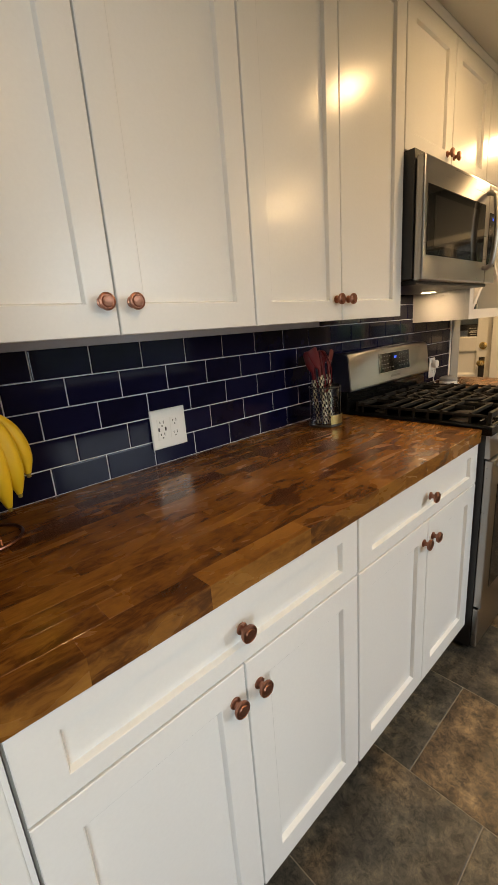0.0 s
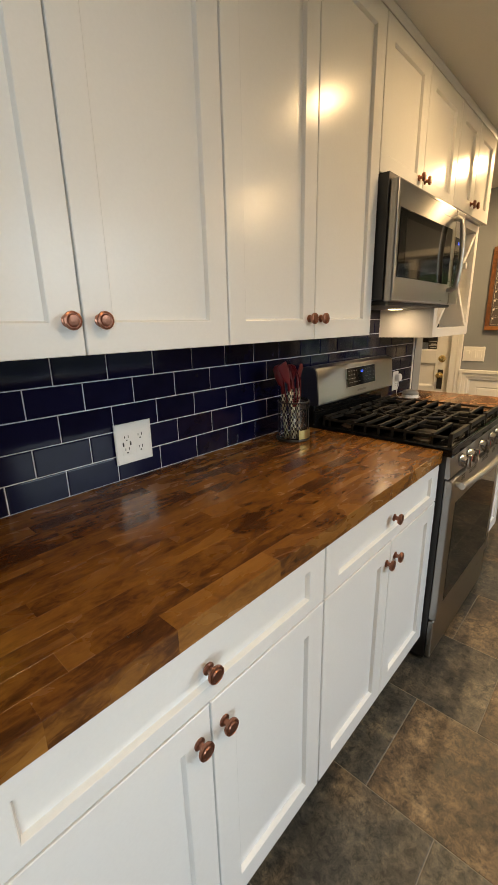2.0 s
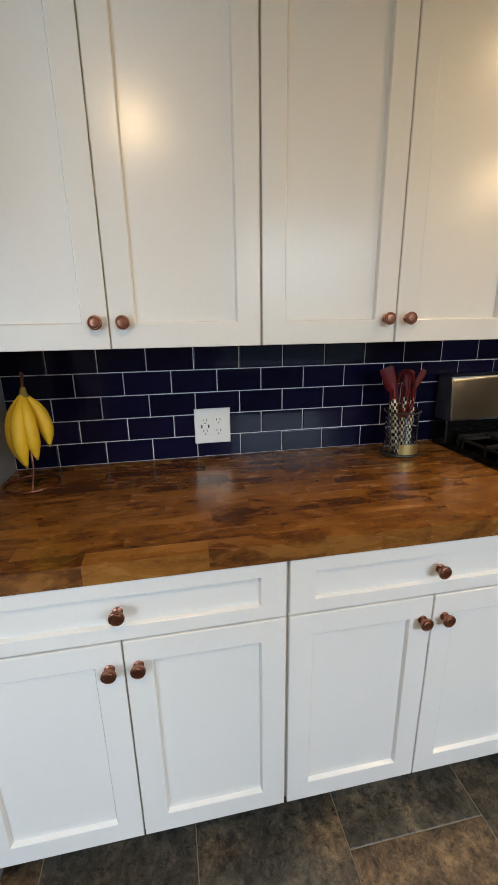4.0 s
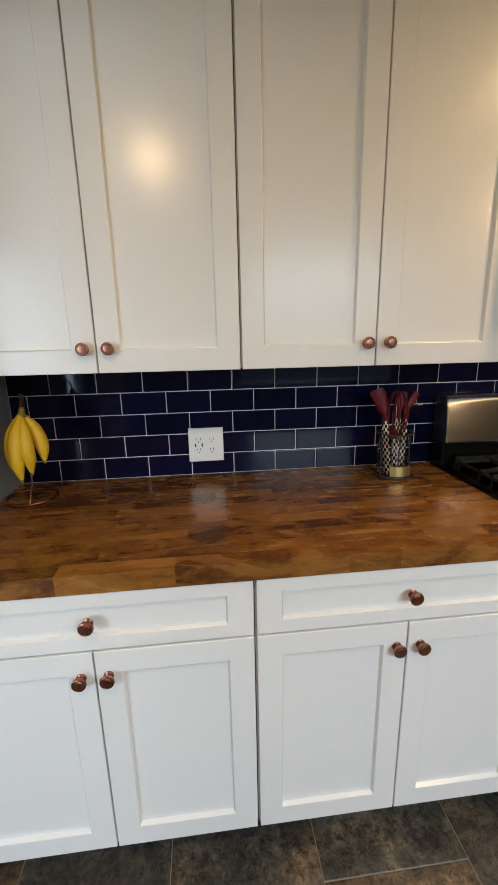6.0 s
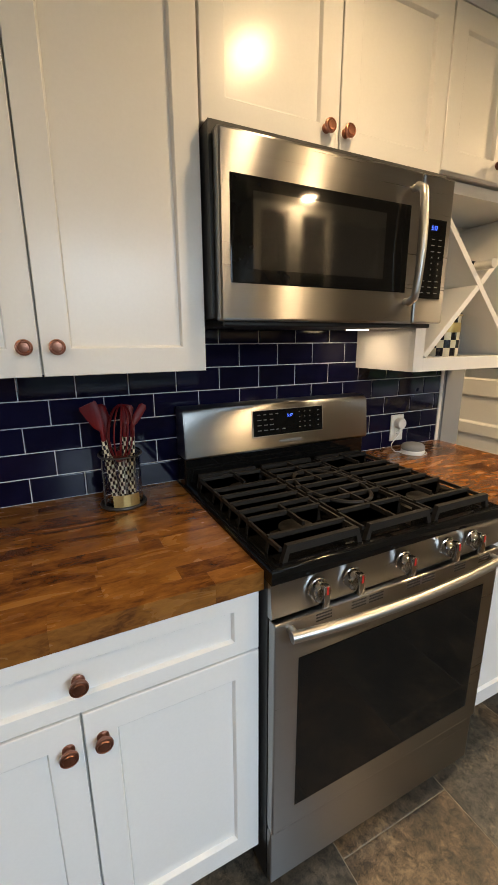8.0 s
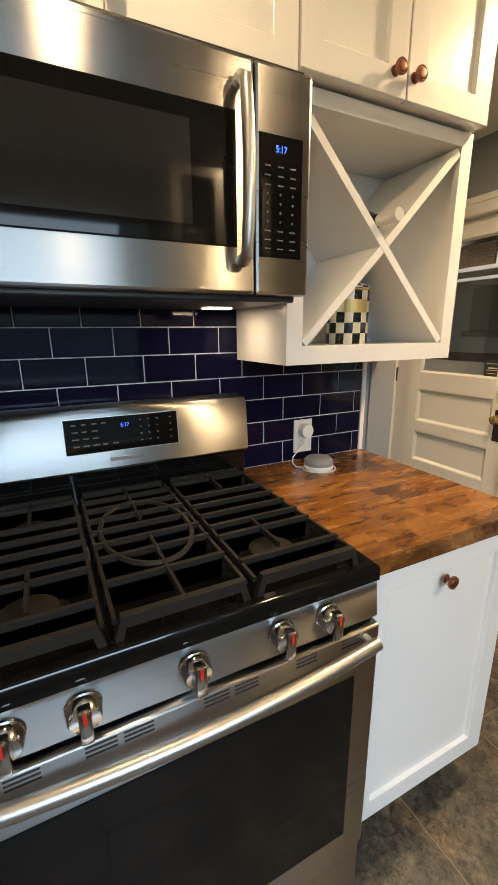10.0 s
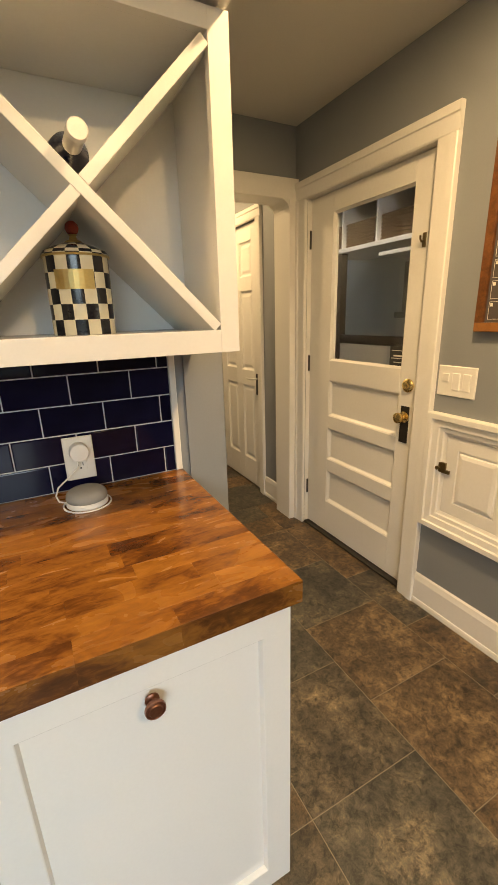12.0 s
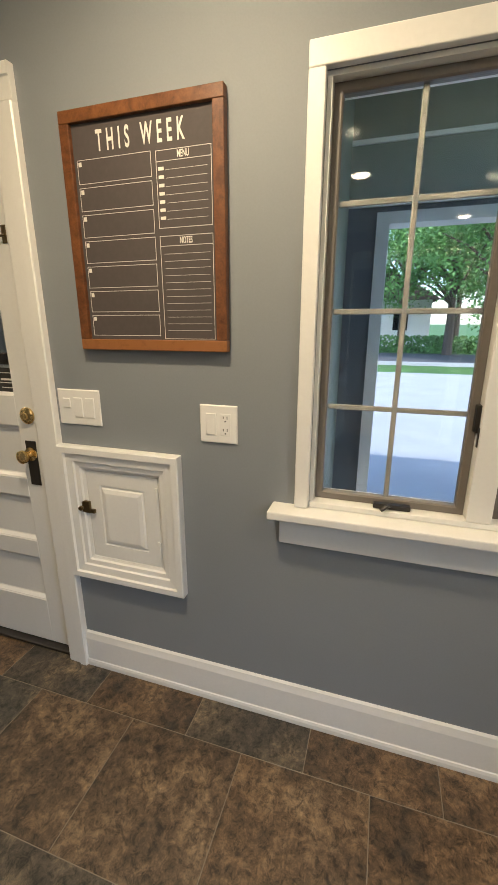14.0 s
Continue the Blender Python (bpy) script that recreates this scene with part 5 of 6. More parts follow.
for hz0 in (1.70, 1.02, 0.215):
    part("hinge", cyl(bmesh.new(), (DX - 0.006, DY1 + 0.0015, hz0), (DX - 0.006, DY1 + 0.0015, hz0 + 0.095), 0.0065), BRONZE, t, "dark hinge", True)
struct("door_stop", B(((X1 + 0.001, DY0 - 0.003, 0.0), (X1 + 0.128, DY0 - 0.0006, 1.9495)), ((X1 + 0.001, DY1 + 0.0006, 0.0), (X1 + 0.128, DY1 + 0.003, 1.9495)), ((X1 + 0.001, DY0 - 0.0029, 1.9502), (X1 + 0.128, DY1 + 0.0029, 1.9715))), TRIM, "white painted door jamb", "trim")
struct("threshold", B(((X1 - 0.004, DY0, 0.0), (X1 + 0.125, DY1, 0.014)), bev=0.004), BRONZE, "dark metal door threshold", "trim")

# ---- closet door in the hall ----
HX, HY0, HY1, HZ0, HZ1 = X1 + 0.012, 1.5385, 2.2285, 0.012, 1.968
t = thing("door_2", (HX, (HY0 + HY1) / 2, 0), "white painted six-panel closet door with a lever handle, closed", "door", "", "structure")
mid = (HY0 + HY1) / 2
for a, b in ((HY0, HY0 + 0.105), (mid - 0.05, mid + 0.05), (HY1 - 0.105, HY1)):
    slab("stile", a, b, HZ0, HZ1, t, 0.035, HX)
for za, zb in ((1.86, HZ1), (1.53, 1.63), (0.83, 0.95), (HZ0, 0.22)):
    for a, b in ((HY0 + 0.1053, mid - 0.0503), (mid + 0.0503, HY1 - 0.1053)):
        slab("rail", a, b, za, zb, t, 0.035, HX)
for za, zb in ((1.63, 1.86), (0.95, 1.53), (0.22, 0.83)):
    for a, b in ((HY0 + 0.105, mid - 0.05), (mid + 0.05, HY1 - 0.105)):
        p = panel(bmesh.new(), (HX + 0.012, b - 0.0006, za + 0.0005), (0, -1, 0), (0, 0, 1), b - a - 0.0012, zb - za - 0.001, [(0, 0.008), (0.012, 0.0), (0.022, 0.0), (0.04, 0.007)], 0.010)
        part("panel", p, TRIM, t)
pl = part("lever_plate", B(((HX - 0.005, HY0 + 0.026, 0.775), (HX - 0.0005, HY0 + 0.062, 0.935)), bev=0.002), BRONZE, t, "dark lever plate")
part("lever", tube(bmesh.new(), [(HX - 0.005, HY0 + 0.044, 0.898), (HX - 0.04, HY0 + 0.044, 0.898), (HX - 0.046, HY0 + 0.052, 0.898), (HX - 0.047, HY0 + 0.13, 0.896)], 0.007, 8), FOIL, pl, "silver lever", True)
for hz0 in (1.70, 0.28):
    part("hinge", cyl(bmesh.new(), (HX - 0.006, HY1 + 0.0015, hz0), (HX - 0.006, HY1 + 0.0015, hz0 + 0.085), 0.006), BRONZE, t, "dark hinge", True)
part("strike_plate", B(((HX - 0.002, HY0 - 0.0035, 0.80), (HX + 0.02, HY0 - 0.001, 0.93))), BRONZE, t)
struct("closet_back", B(((X1 + 0.05, 1.531, 0.0), (X1 + 0.128, 2.234, 1.9745))), DARKG, "plain dark board behind the closet door", "wall")

# ---- milk door (small hatch) ----
HA, HB2, HC, HD = 0.014, -0.450, 0.432, 0.947
t = thing("wall_hatch", (X1, -0.21, HC), "small white panelled hatch door in a wide moulded frame", "hatch")
w, h = HA - HB2, HD - HC
fr = frame_loop(bmesh.new(), (X1 - 0.0006, HA - 0.088, HC + 0.088), (0, -1, 0), (0, 0, 1), w - 0.176, h - 0.176, [(0, 0), (0, 0.006), (0.010, 0.010), (0.014, 0.017), (0.030, 0.018), (0.034, 0.024), (0.060, 0.026), (0.064, 0.034), (0.084, 0.034), (0.088, 0.030), (0.088, 0)])
part("moulded_frame", fr, TRIM, t)
hd = part("hatch_door", panel(bmesh.new(), (X1 - 0.0065, HA - 0.0895, HC + 0.0895), (0, -1, 0), (0, 0, 1), w - 0.179, h - 0.179, [(0, 0), (0.052, 0), (0.056, -0.006), (0.060, -0.006), (0.064, 0.002), (0.078, 0.006)], 0.005), TRIM, t)
la = part("latch", B(((X1 - 0.018, -0.086, 0.696), (X1 - 0.007, -0.040, 0.742)), bev=0.003), AGED, hd, "aged brass latch")
part("latch_knob", lathe(bmesh.new(), [(0.007, 0), (0.005, 0.006), (0.009, 0.012), (0.008, 0.018), (0, 0.019)], (X1 - 0.014, -0.056, 0.717), (-1, 0, 0), 16), AGED, la, "", True)
part("latch_tongue", B(((X1 - 0.018, -0.104, 0.698), (X1 - 0.0075, -0.0865, 0.712)), bev=0.001), AGED, la)
for zz in (0.549, 0.749):
    part("hinge", B(((X1 - 0.013, -0.360, zz), (X1 - 0.0068, -0.351, zz + 0.075)), bev=0.001), TRIM, hd)

# ---- weekly chalkboard ----
KY0, KY1, KZ0, KZ1, KX = -0.622, -0.138, 1.273, 1.902, X1 - 0.003
t = thing("chalkboard", (KX, -0.38, KZ0), "weekly planner chalkboard in a stained wood frame, hung on the wall", "chalkboard")
fw, fd = 0.031, 0.024
for nm, a, b in (("frame_side", (KY0, KZ0 + fw + 0.0003), (KY0 + fw, KZ1 - fw - 0.0003)), ("frame_side", (KY1 - fw, KZ0 + fw + 0.0003), (KY1, KZ1 - fw - 0.0003)), ("frame_rail", (KY0, KZ0), (KY1, KZ0 + fw)), ("frame_rail", (KY0, KZ1 - fw), (KY1, KZ1))):
    part(nm, B(((KX - fd, a[0], a[1]), (KX, b[0], b[1])), bev=0.002), FRAMEW, t, "stained wood")
bd_ = part("board", B(((KX - 0.012, KY0 + fw + 0.0003, KZ0 + fw + 0.0003), (KX - 0.002, KY1 - fw - 0.0003, KZ1 - fw - 0.0003))), CHALK, t, "dark grey chalk surface")
BXF = KX - 0.0122
TM = Matrix.Translation((BXF, 0, 0)) @ Matrix(((0, 0, -1, 0), (-1, 0, 0, 0), (0, 1, 0, 0), (0, 0, 0, 1)))


def board_text(s, y, z, size, squeeze, spread=1.0, bold=0.0003):
    lettering(s, size, CHWHITE, bd_, Matrix.Translation((0, y, z)) @ TM, "letter", spread, thick=0.0003, squeeze=squeeze, bold=bold)


def line(y0, y1, z0, z1, name="chalk_line"):
    part(name, B(((BXF - 0.0004, min(y0, y1), z0), (BXF, max(y0, y1), z1))), CHWHITE, bd_)


board_text("THIS WEEK", -0.378, 1.823, 0.070, 0.47, 1.75, 0.0014)
iy0, iy1 = KY1 - fw - 0.010, KY0 + fw + 0.008     # left and right edges inside the frame
mw_ = iy0 - 0.232
zt, step_ = 1.785, 0.0684
for k in range(7):
    z1 = zt - k * step_
    z0 = z1 - step_ + 0.009
    lw = 0.0013
    line(iy0, mw_, z1 - lw, z1), line(iy0, mw_, z0, z0 + lw)
    line(iy0, iy0 - lw, z0, z1), line(mw_ + lw, mw_, z0, z1)
    line(iy0 - 0.004, iy0 - 0.014, z1 - 0.016, z1 - 0.005, "day_mark")
ry0, ry1 = mw_ - 0.014, iy1
for top, bot in ((1.783, 1.599), (1.580, 1.307)):
    lw = 0.0013
    line(ry0, ry1, top - lw, top), line(ry0, ry1, top - 0.026, top - 0.026 + lw), line(ry0, ry1, bot, bot + lw)
    line(ry0, ry0 - lw, bot, top), line(ry1 + lw, ry1, bot, top)
board_text("MENU", (ry0 + ry1) / 2, 1.770, 0.024, 0.52)
board_text("NOTES", (ry0 + ry1) / 2, 1.567, 0.023, 0.52)
for k in range(7):
    zz = 1.737 - k * 0.0195
    line(ry0 - 0.026, ry1 + 0.012, zz, zz + 0.0008)
    line(ry0 - 0.006, ry0 - 0.022, zz, zz + 0.008, "day_mark")
for k in range(12):
    line(ry0 - 0.012, ry1 + 0.010, 1.534 - k * 0.0185, 1.5348 - k * 0.0185)

# ---- window ----
NY0, NY1, NZ0, NZ1 = -1.80, -0.864, 0.829, 1.897
t = thing("window_1", (X1, -1.33, NZ0), "white framed double casement window with bronze sashes and grilles", "window", "", "structure")
part("casing_leg", B(((X1 - 0.024, NY1, NZ0 + 0.001), (X1 - 0.0005, NY1 + 0.040, NZ1 - 0.0005)), bev=0.003), TRIM, t)
part("casing_leg", B(((X1 - 0.024, NY0 - 0.045, NZ0 + 0.001), (X1 - 0.0005, NY0, NZ1 - 0.0005)), bev=0.003), TRIM, t)
part("casing_head", B(((X1 - 0.024, NY0 - 0.045, NZ1), (X1 - 0.0005, NY1 + 0.040, NZ1 + 0.052)), bev=0.003), TRIM, t)
part("window_sill", B(((X1 - 0.075, NY0 - 0.11, NZ0 - 0.026), (X1 + 0.05, NY1 + 0.11, NZ0)), bev=0.004), TRIM, t, "white painted sill board")
part("apron", B(((X1 - 0.020, NY0 - 0.085, NZ0 - 0.125), (X1 - 0.0005, NY1 + 0.085, NZ0 - 0.0265)), bev=0.004), TRIM, t)
ym = -1.311
part("mullion", B(((X1 - 0.012, ym - 0.030, NZ0 + 0.0185), (X1 + 0.10, ym + 0.030, NZ1 - 0.0115)), bev=0.003), TRIM, t)
part("inner_jamb", B(((X1 + 0.001, NY1 - 0.012, NZ0 + 0.0183), (X1 + 0.12, NY1 - 0.0005, NZ1 - 0.0115))), TRIM, t)
part("inner_jamb", B(((X1 + 0.001, NY0 + 0.0005, NZ0 + 0.0183), (X1 + 0.12, NY0 + 0.012, NZ1 - 0.0115))), TRIM, t)
part("inner_head", B(((X1 + 0.001, NY0 + 0.0005, NZ1 - 0.011), (X1 + 0.12, NY1 - 0.0005, NZ1 - 0.0005))), TRIM, t)
part("inner_sill", B(((X1 - 0.010, NY0 + 0.0005, NZ0 + 0.0005), (X1 + 0.12, NY1 - 0.0005, NZ0 + 0.018)), bev=0.003), TRIM, t)
for a, b in ((ym + 0.0305, NY1 - 0.0125), (NY0 + 0.0125, ym - 0.0305)):
    sx0, sx1 = X1 + 0.030, X1 + 0.058
    z0, z1 = NZ0 + 0.0185, NZ1 - 0.0115
    sf = 0.022
    sash = part("sash", frame_loop(bmesh.new(), (sx0, b - sf, z0 + sf), (0, -1, 0), (0, 0, 1), b - a - 2 * sf, z1 - z0 - 2 * sf, [(0, -0.028), (0, -0.004), (0.004, 0), (sf - 0.0004, 0), (sf - 0.0004, -0.028)]), SASH, t, "bronze sash frame")
    for k in range(1, 4):
        zz = z0 + sf + (z1 - z0 - 2 * sf) * k / 4 + 0.008 * (k - 0.3)
        part("muntin", B(((sx0 + 0.0175, a + sf, zz - 0.007), (sx0 + 0.0245, b - sf, zz + 0.007)), bev=0.002), MUNTIN, sash)
    yy = (a + b) / 2
    part("muntin", B(((sx0 + 0.0168, yy - 0.007, z0 + sf), (sx0 + 0.0240, yy + 0.007, z1 - sf)), bev=0.002), MUNTIN, sash)
    pn = part("pane", B(((sx0 + 0.012, a + sf - 0.003, z0 + sf - 0.003), (sx0 + 0.016, b - sf + 0.003, z1 - sf + 0.003))), GLASS, sash, "clear glass pane")
    pn.visible_shadow = False
ck = part("crank", B(((X1 + 0.001, -1.145, NZ0 + 0.019), (X1 + 0.024, -1.045, NZ0 + 0.033)), bev=0.003), BRONZE, t, "dark casement crank")
part("crank_arm", tube(bmesh.new(), [(X1 + 0.004, -1.09, NZ0 + 0.031), (X1 - 0.012, -1.082, NZ0 + 0.034), (X1 - 0.02, -1.066, NZ0 + 0.024)], 0.006, 8), BRONZE, ck, "", True)
lk = part("sash_lock", B(((X1 + 0.004, -1.292, 1.085), (X1 + 0.029, -1.270, 1.155)), bev=0.003), BRONZE, t, "dark sash lock")
part("lock_arm", B(((X1 - 0.008, -1.286, 1.05), (X1 + 0.003, -1.278, 1.10)), bev=0.002), BRONZE, lk)

# ---- mud room behind the back door ----
# opening added out of view, to let daylight into the mud room
struct("wall_mudroom_far", B(*wall_boxes("x", 3.45, 3.55, -0.60, 2.7, -0.1, 2.7, [(-0.5, 0.10, 0.8, 2.15)])), PALEW, "pale grey mud room wall", "wall")
# second added opening, also unseen, brightens the shelf and panel
struct("wall_mudroom_north", B(*wall_boxes("y", 2.6, 2.7, X1 + 0.13, 3.449, -0.1, 2.62, [(2.05, 3.15, 0.5, 2.3)])), DARKG, "dark grey mud room wall", "wall")
struct("wall_porch_divider", B(((X1 + 0.131, -0.755, -0.1), (4.199, -0.60, 2.7))), PALEG, "mint grey wall between porch and mud room", "wall")
struct("ceiling_porch", B(((X1 + 0.131, -3.2, 2.62), (4.33, 2.7, 2.72))), CEILM, "pale porch ceiling", "ceiling")
struct("floor_mudroom", B(((X1 + 0.131, -0.6, -0.12), (3.449, 2.6, -0.02))), CONC, "grey mud room floor", "floor")
t = thing("wall_shelf", (3.2, 1.1, 1.76), "white wall shelf holding wicker baskets", "shelf")
part("board", B(((3.0, 0.40, 1.757), (3.4495, 1.64, 1.785)), bev=0.003), TRIM, t)
part("lower_board", B(((3.02, 0.40, 1.695), (3.4495, 1.02, 1.718)), bev=0.003), TRIM, t)
for sy in (0.42, 0.71, 1.04, 1.37, 1.61):
    part("divider", B(((3.01, sy - 0.006, 1.7855), (3.4495, sy + 0.006, 2.13)), bev=0.002), TRIM, t)
part("bracket", B(((3.08, 0.41, 1.7185), (3.4495, 0.43, 1.7565))), TRIM, t)
part("top_board", B(((3.0, 0.40, 2.1305), (3.4495, 1.64, 2.155)), bev=0.003), TRIM, t)


def basket(x0, x1, y0, y1, z, h):
    b = thing("basket", ((x0 + x1) / 2, (y0 + y1) / 2, z), "brown woven wicker basket on the shelf", "basket", "baskets on the shelf")
    body = bmesh.new()
    panel(body, (x0, y0, z + h), (1, 0, 0), (0, 1, 0), x1 - x0, y1 - y0, [(0, 0), (0.008, 0.004), (0.016, 0), (0.018, -h + 0.015)], h - 0.0005)
    part("basket_body", body, WICKER, b)
    for k in range(7):
        zz = z + 0.012 + k * (h - 0.02) / 6
        part("weave_band", tube(bmesh.new(), [(x0 - 0.002, y0 - 0.002, zz), (x1 + 0.002, y0 - 0.002, zz), (x1 + 0.002, y1, zz), (x0 - 0.002, y1, zz)], 0.008, 6, True), WICKER, b, "", True)


for by0, by1 in ((0.455, 0.68), (0.745, 1.01), (1.075, 1.34), (1.405, 1.585)):
    basket(3.03, 3.40, by0, by1, 1.7855, 0.15)
t = thing("framed_partition", (3.03, 1.0, -0.02), "dark brown wooden frame with a pale lower panel", "partition")
part("post", B(((3.005, 1.36, -0.02), (3.06, 1.62, 1.7565)), bev=0.004), BROWNW, t)
part("rail", B(((3.008, 0.30, 1.14), (3.055, 1.3595, 1.20)), bev=0.004), BROWNW, t)
part("lower_panel", B(((3.015, 0.30, -0.02), (3.045, 1.3595, 1.1395))), TRIM, t, "white painted panel")
t = thing("wall_ledge", (3.4, 0.8, 1.30), "grey boxed ledge on the mud room wall", "ledge")
part("ledge_box", B(((3.37, 0.35, 1.352), (3.4495, 1.12, 1.684)), bev=0.005), PALEG, t)
part("ledge_lip", B(((3.34, 0.33, 1.31), (3.4495, 1.16, 1.3515)), bev=0.005), PALEG, t)

# ---- porch outside the window ----
PX = 4.2
struct("wall_porch_far", B(*wall_boxes("x", PX, PX + 0.12, -2.3, -0.60, -0.15, 2.05, [(-2.05, -1.0, -0.15, 1.94)])), DARKG, "charcoal porch wall with a wide doorway", "wall")
struct("wall_porch_gable", B(((PX + 0.001, -3.2, 2.0505), (PX + 0.119, -0.60, 2.62))), PALEG, "mint grey upper porch wall", "wall")
struct("porch_trim", B(((PX - 0.018, -3.2, 2.035), (PX - 0.0005, -0.7555, 2.075)), ((PX - 0.016, -3.1, 2.37), (PX - 0.0005, -0.7555, 2.395))), TRIM, "white trim boards on the porch wall", "trim")
struct("porch_doorway_casing", B(((PX - 0.02, -1.006, -0.1), (PX + 0.14, -0.93, 1.9335)), ((PX - 0.02, -2.12, -0.1), (PX + 0.14, -2.044, 1.9335)), ((PX - 0.02, -2.12, 1.934), (PX + 0.14, -0.93, 2.0))), SIDING, "white casing of the porch doorway", "trim")
struct("floor_porch", B(((X1 + 0.131, -3.1, -0.13), (5.8, -0.7555, -0.03))), CONC, "pale concrete porch floor", "floor")
# ---- outdoors ----
def rect(x0, y0, x1, y1, z):
    bm = bmesh.new()
    bm.faces.new([bm.verts.new(p) for p in ((x0, y0, z), (x1, y0, z), (x1, y1, z), (x0, y1, z))])
    return bm


struct("ground", rect(-900, -900, 1500, 900, -0.26), GRASS, "green mown lawn reaching the horizon", "ground")
struct("driveway", B(((5.8, -9, -0.30), (15.5, 3.0, -0.16))), CONC, "pale concrete driveway", "pavement")
struct("road", B(((19.5, -300, -0.30), (26.0, 300, -0.22))), ROADM, "grey asphalt street", "road")
struct("kerb", B(((19.2, -300, -0.30), (19.49, 300, -0.13))), CONC, "concrete kerb along the street", "kerb")


def tree(x, y, hgt, rad, seed):
    rnd = random.Random(seed)
    t = thing("tree", (x, y, -0.26), "leafy green deciduous tree with a full crown", "tree", "street trees")
    bm = bmesh.new()
    tube(bm, [(x, y, -0.3), (x + 0.05, y, hgt * 0.2), (x - 0.08, y + 0.1, hgt * 0.42), (x + 0.05, y, hgt * 0.7)], [0.26, 0.2, 0.15, 0.06], 9)
    limbs = []
    for k in range(9):
        a, z = rnd.uniform(0, 6.28), hgt * rnd.uniform(0.25, 0.5)
        e = Vector((x + math.cos(a) * rad * 0.7, y + math.sin(a) * rad * 0.7, z + hgt * rnd.uniform(0.12, 0.34)))
        tube(bm, [(x, y, z), Vector((x, y, z)).lerp(e, 0.5) + Vector((0, 0, 0.25)), e], [0.09, 0.055, 0.02], 6)
        limbs.append(e)
    part("trunk", bm, BARK, t, "", True)
    vs, fs = [], []
    c0 = Vector((x, y, hgt * 0.62))
    clumps = limbs + [c0 + Vector((rnd.gauss(0, rad * 0.42), rnd.gauss(0, rad * 0.42), rnd.gauss(0, hgt * 0.17))) for _ in range(46)]
    for c in clumps:
        rr = rad * rnd.uniform(0.16, 0.34)
        for _ in range(190):
            d = Vector((rnd.gauss(0, 1), rnd.gauss(0, 1), rnd.gauss(0, 0.8)))
            p = c + d.normalized() * rr * rnd.random() ** 0.4
            u = Vector((rnd.gauss(0, 1), rnd.gauss(0, 1), rnd.gauss(0, 1))).normalized() * rnd.uniform(0.06, 0.14)
            w = u.cross(Vector((rnd.gauss(0, 1), rnd.gauss(0, 1), rnd.gauss(0, 1)))).normalized() * u.length * 0.6
            n = len(vs)
            vs += [p - u, p + w * 0.8, p + u, p - w * 0.8]
            fs.append((n, n + 1, n + 2, n + 3))
    me = bpy.data.meshes.new("crown")
    me.from_pydata([tuple(v) for v in vs], [], fs)
    me.materials.append(LEAF)
    ob = new("crown", me)
    ob.parent = t
    ob.location = -Vector(t.location)
    ob["kind"] = "stuff"
    return t


tree(21.5, -5.4, 8.5, 3.8, 1)
tree(28.5, -7.5, 9.5, 4.4, 2)
tree(30.0, -2.0, 9.0, 4.2, 3)
tree(29.0, -13.5, 10.0, 4.6, 4)
tree(33.0, 5.5, 10.0, 4.5, 6)
tree(25.5, -4.2, 8.0, 3.8, 7)
tree(36.0, -6.0, 11.5, 5.2, 8)
_r = random.Random(9)
t = thing("hedge", (27.5, -6, -0.26), "low clipped green hedge across the street", "hedge")
vs, fs = [], []
for _ in range(9000):
    p = Vector((27.3 + _r.uniform(0, 0.8), _r.uniform(-22, 9), -0.25 + _r.uniform(0, 0.95)))
    u = Vector((_r.gauss(0, 1), _r.gauss(0, 1), _r.gauss(0, 1))).normalized() * 0.1
    w = u.cross(Vector((_r.gauss(0, 1), _r.gauss(0, 1), _r.gauss(0, 1)))).normalized() * 0.07
    n = len(vs)
    vs += [p - u, p + w, p + u, p - w]
    fs.append((n, n + 1, n + 2, n + 3))
me = bpy.data.meshes.new("hedge_leaves")
me.from_pydata([tuple(v) for v in vs], [], fs)
me.materials.append(LEAF)
ob = new("hedge_leaves", me)
ob.parent = t
ob.location = -Vector(t.location)
ob["kind"] = "stuff"


def house(x, y, w, wallm, label):
    t = thing("house", (x, y, -0.26), label, "house")
    part("wall", B(((x, y - w / 2, -0.3), (x + 8, y + w / 2, 3.2))), wallm, t)
    rf = bmesh.new()
    A = [rf.verts.new((x - 0.5, yy, zz)) for yy, zz in ((y - w / 2 - 0.5, 3.0), (y + w / 2 + 0.5, 3.0), (y, 3.0 + w * 0.33))]
    C = [rf.verts.new((x + 8.5, yy, zz)) for yy, zz in ((y - w / 2 - 0.5, 3.0), (y + w / 2 + 0.5, 3.0), (y, 3.0 + w * 0.33))]
    for i in range(3):
        rf.faces.new((A[i], A[(i + 1) % 3], C[(i + 1) % 3], C[i]))
    rf.faces.new(A), rf.faces.new(C)
    part("roof", rf, ROOFM, t)
    for dy in (-w * 0.3, 0.0, w * 0.3):
        wn = part("window", B(((x - 0.03, y + dy - 0.5, 0.9), (x - 0.001, y + dy + 0.5, 2.2))), BLKGL, t)
        part("sill", B(((x - 0.08, y + dy - 0.58, 0.82), (x - 0.0305, y + dy + 0.58, 0.9))), SIDING, wn)


house(34.0, 1.0, 10.0, SIDING, "white sided house with a brown gable roof across the street")
house(36.0, -14.0, 9.0, BRICKM, "red brick house behind trees across the street")

# ---- rooms past the openings ----
_r = random.Random(12)


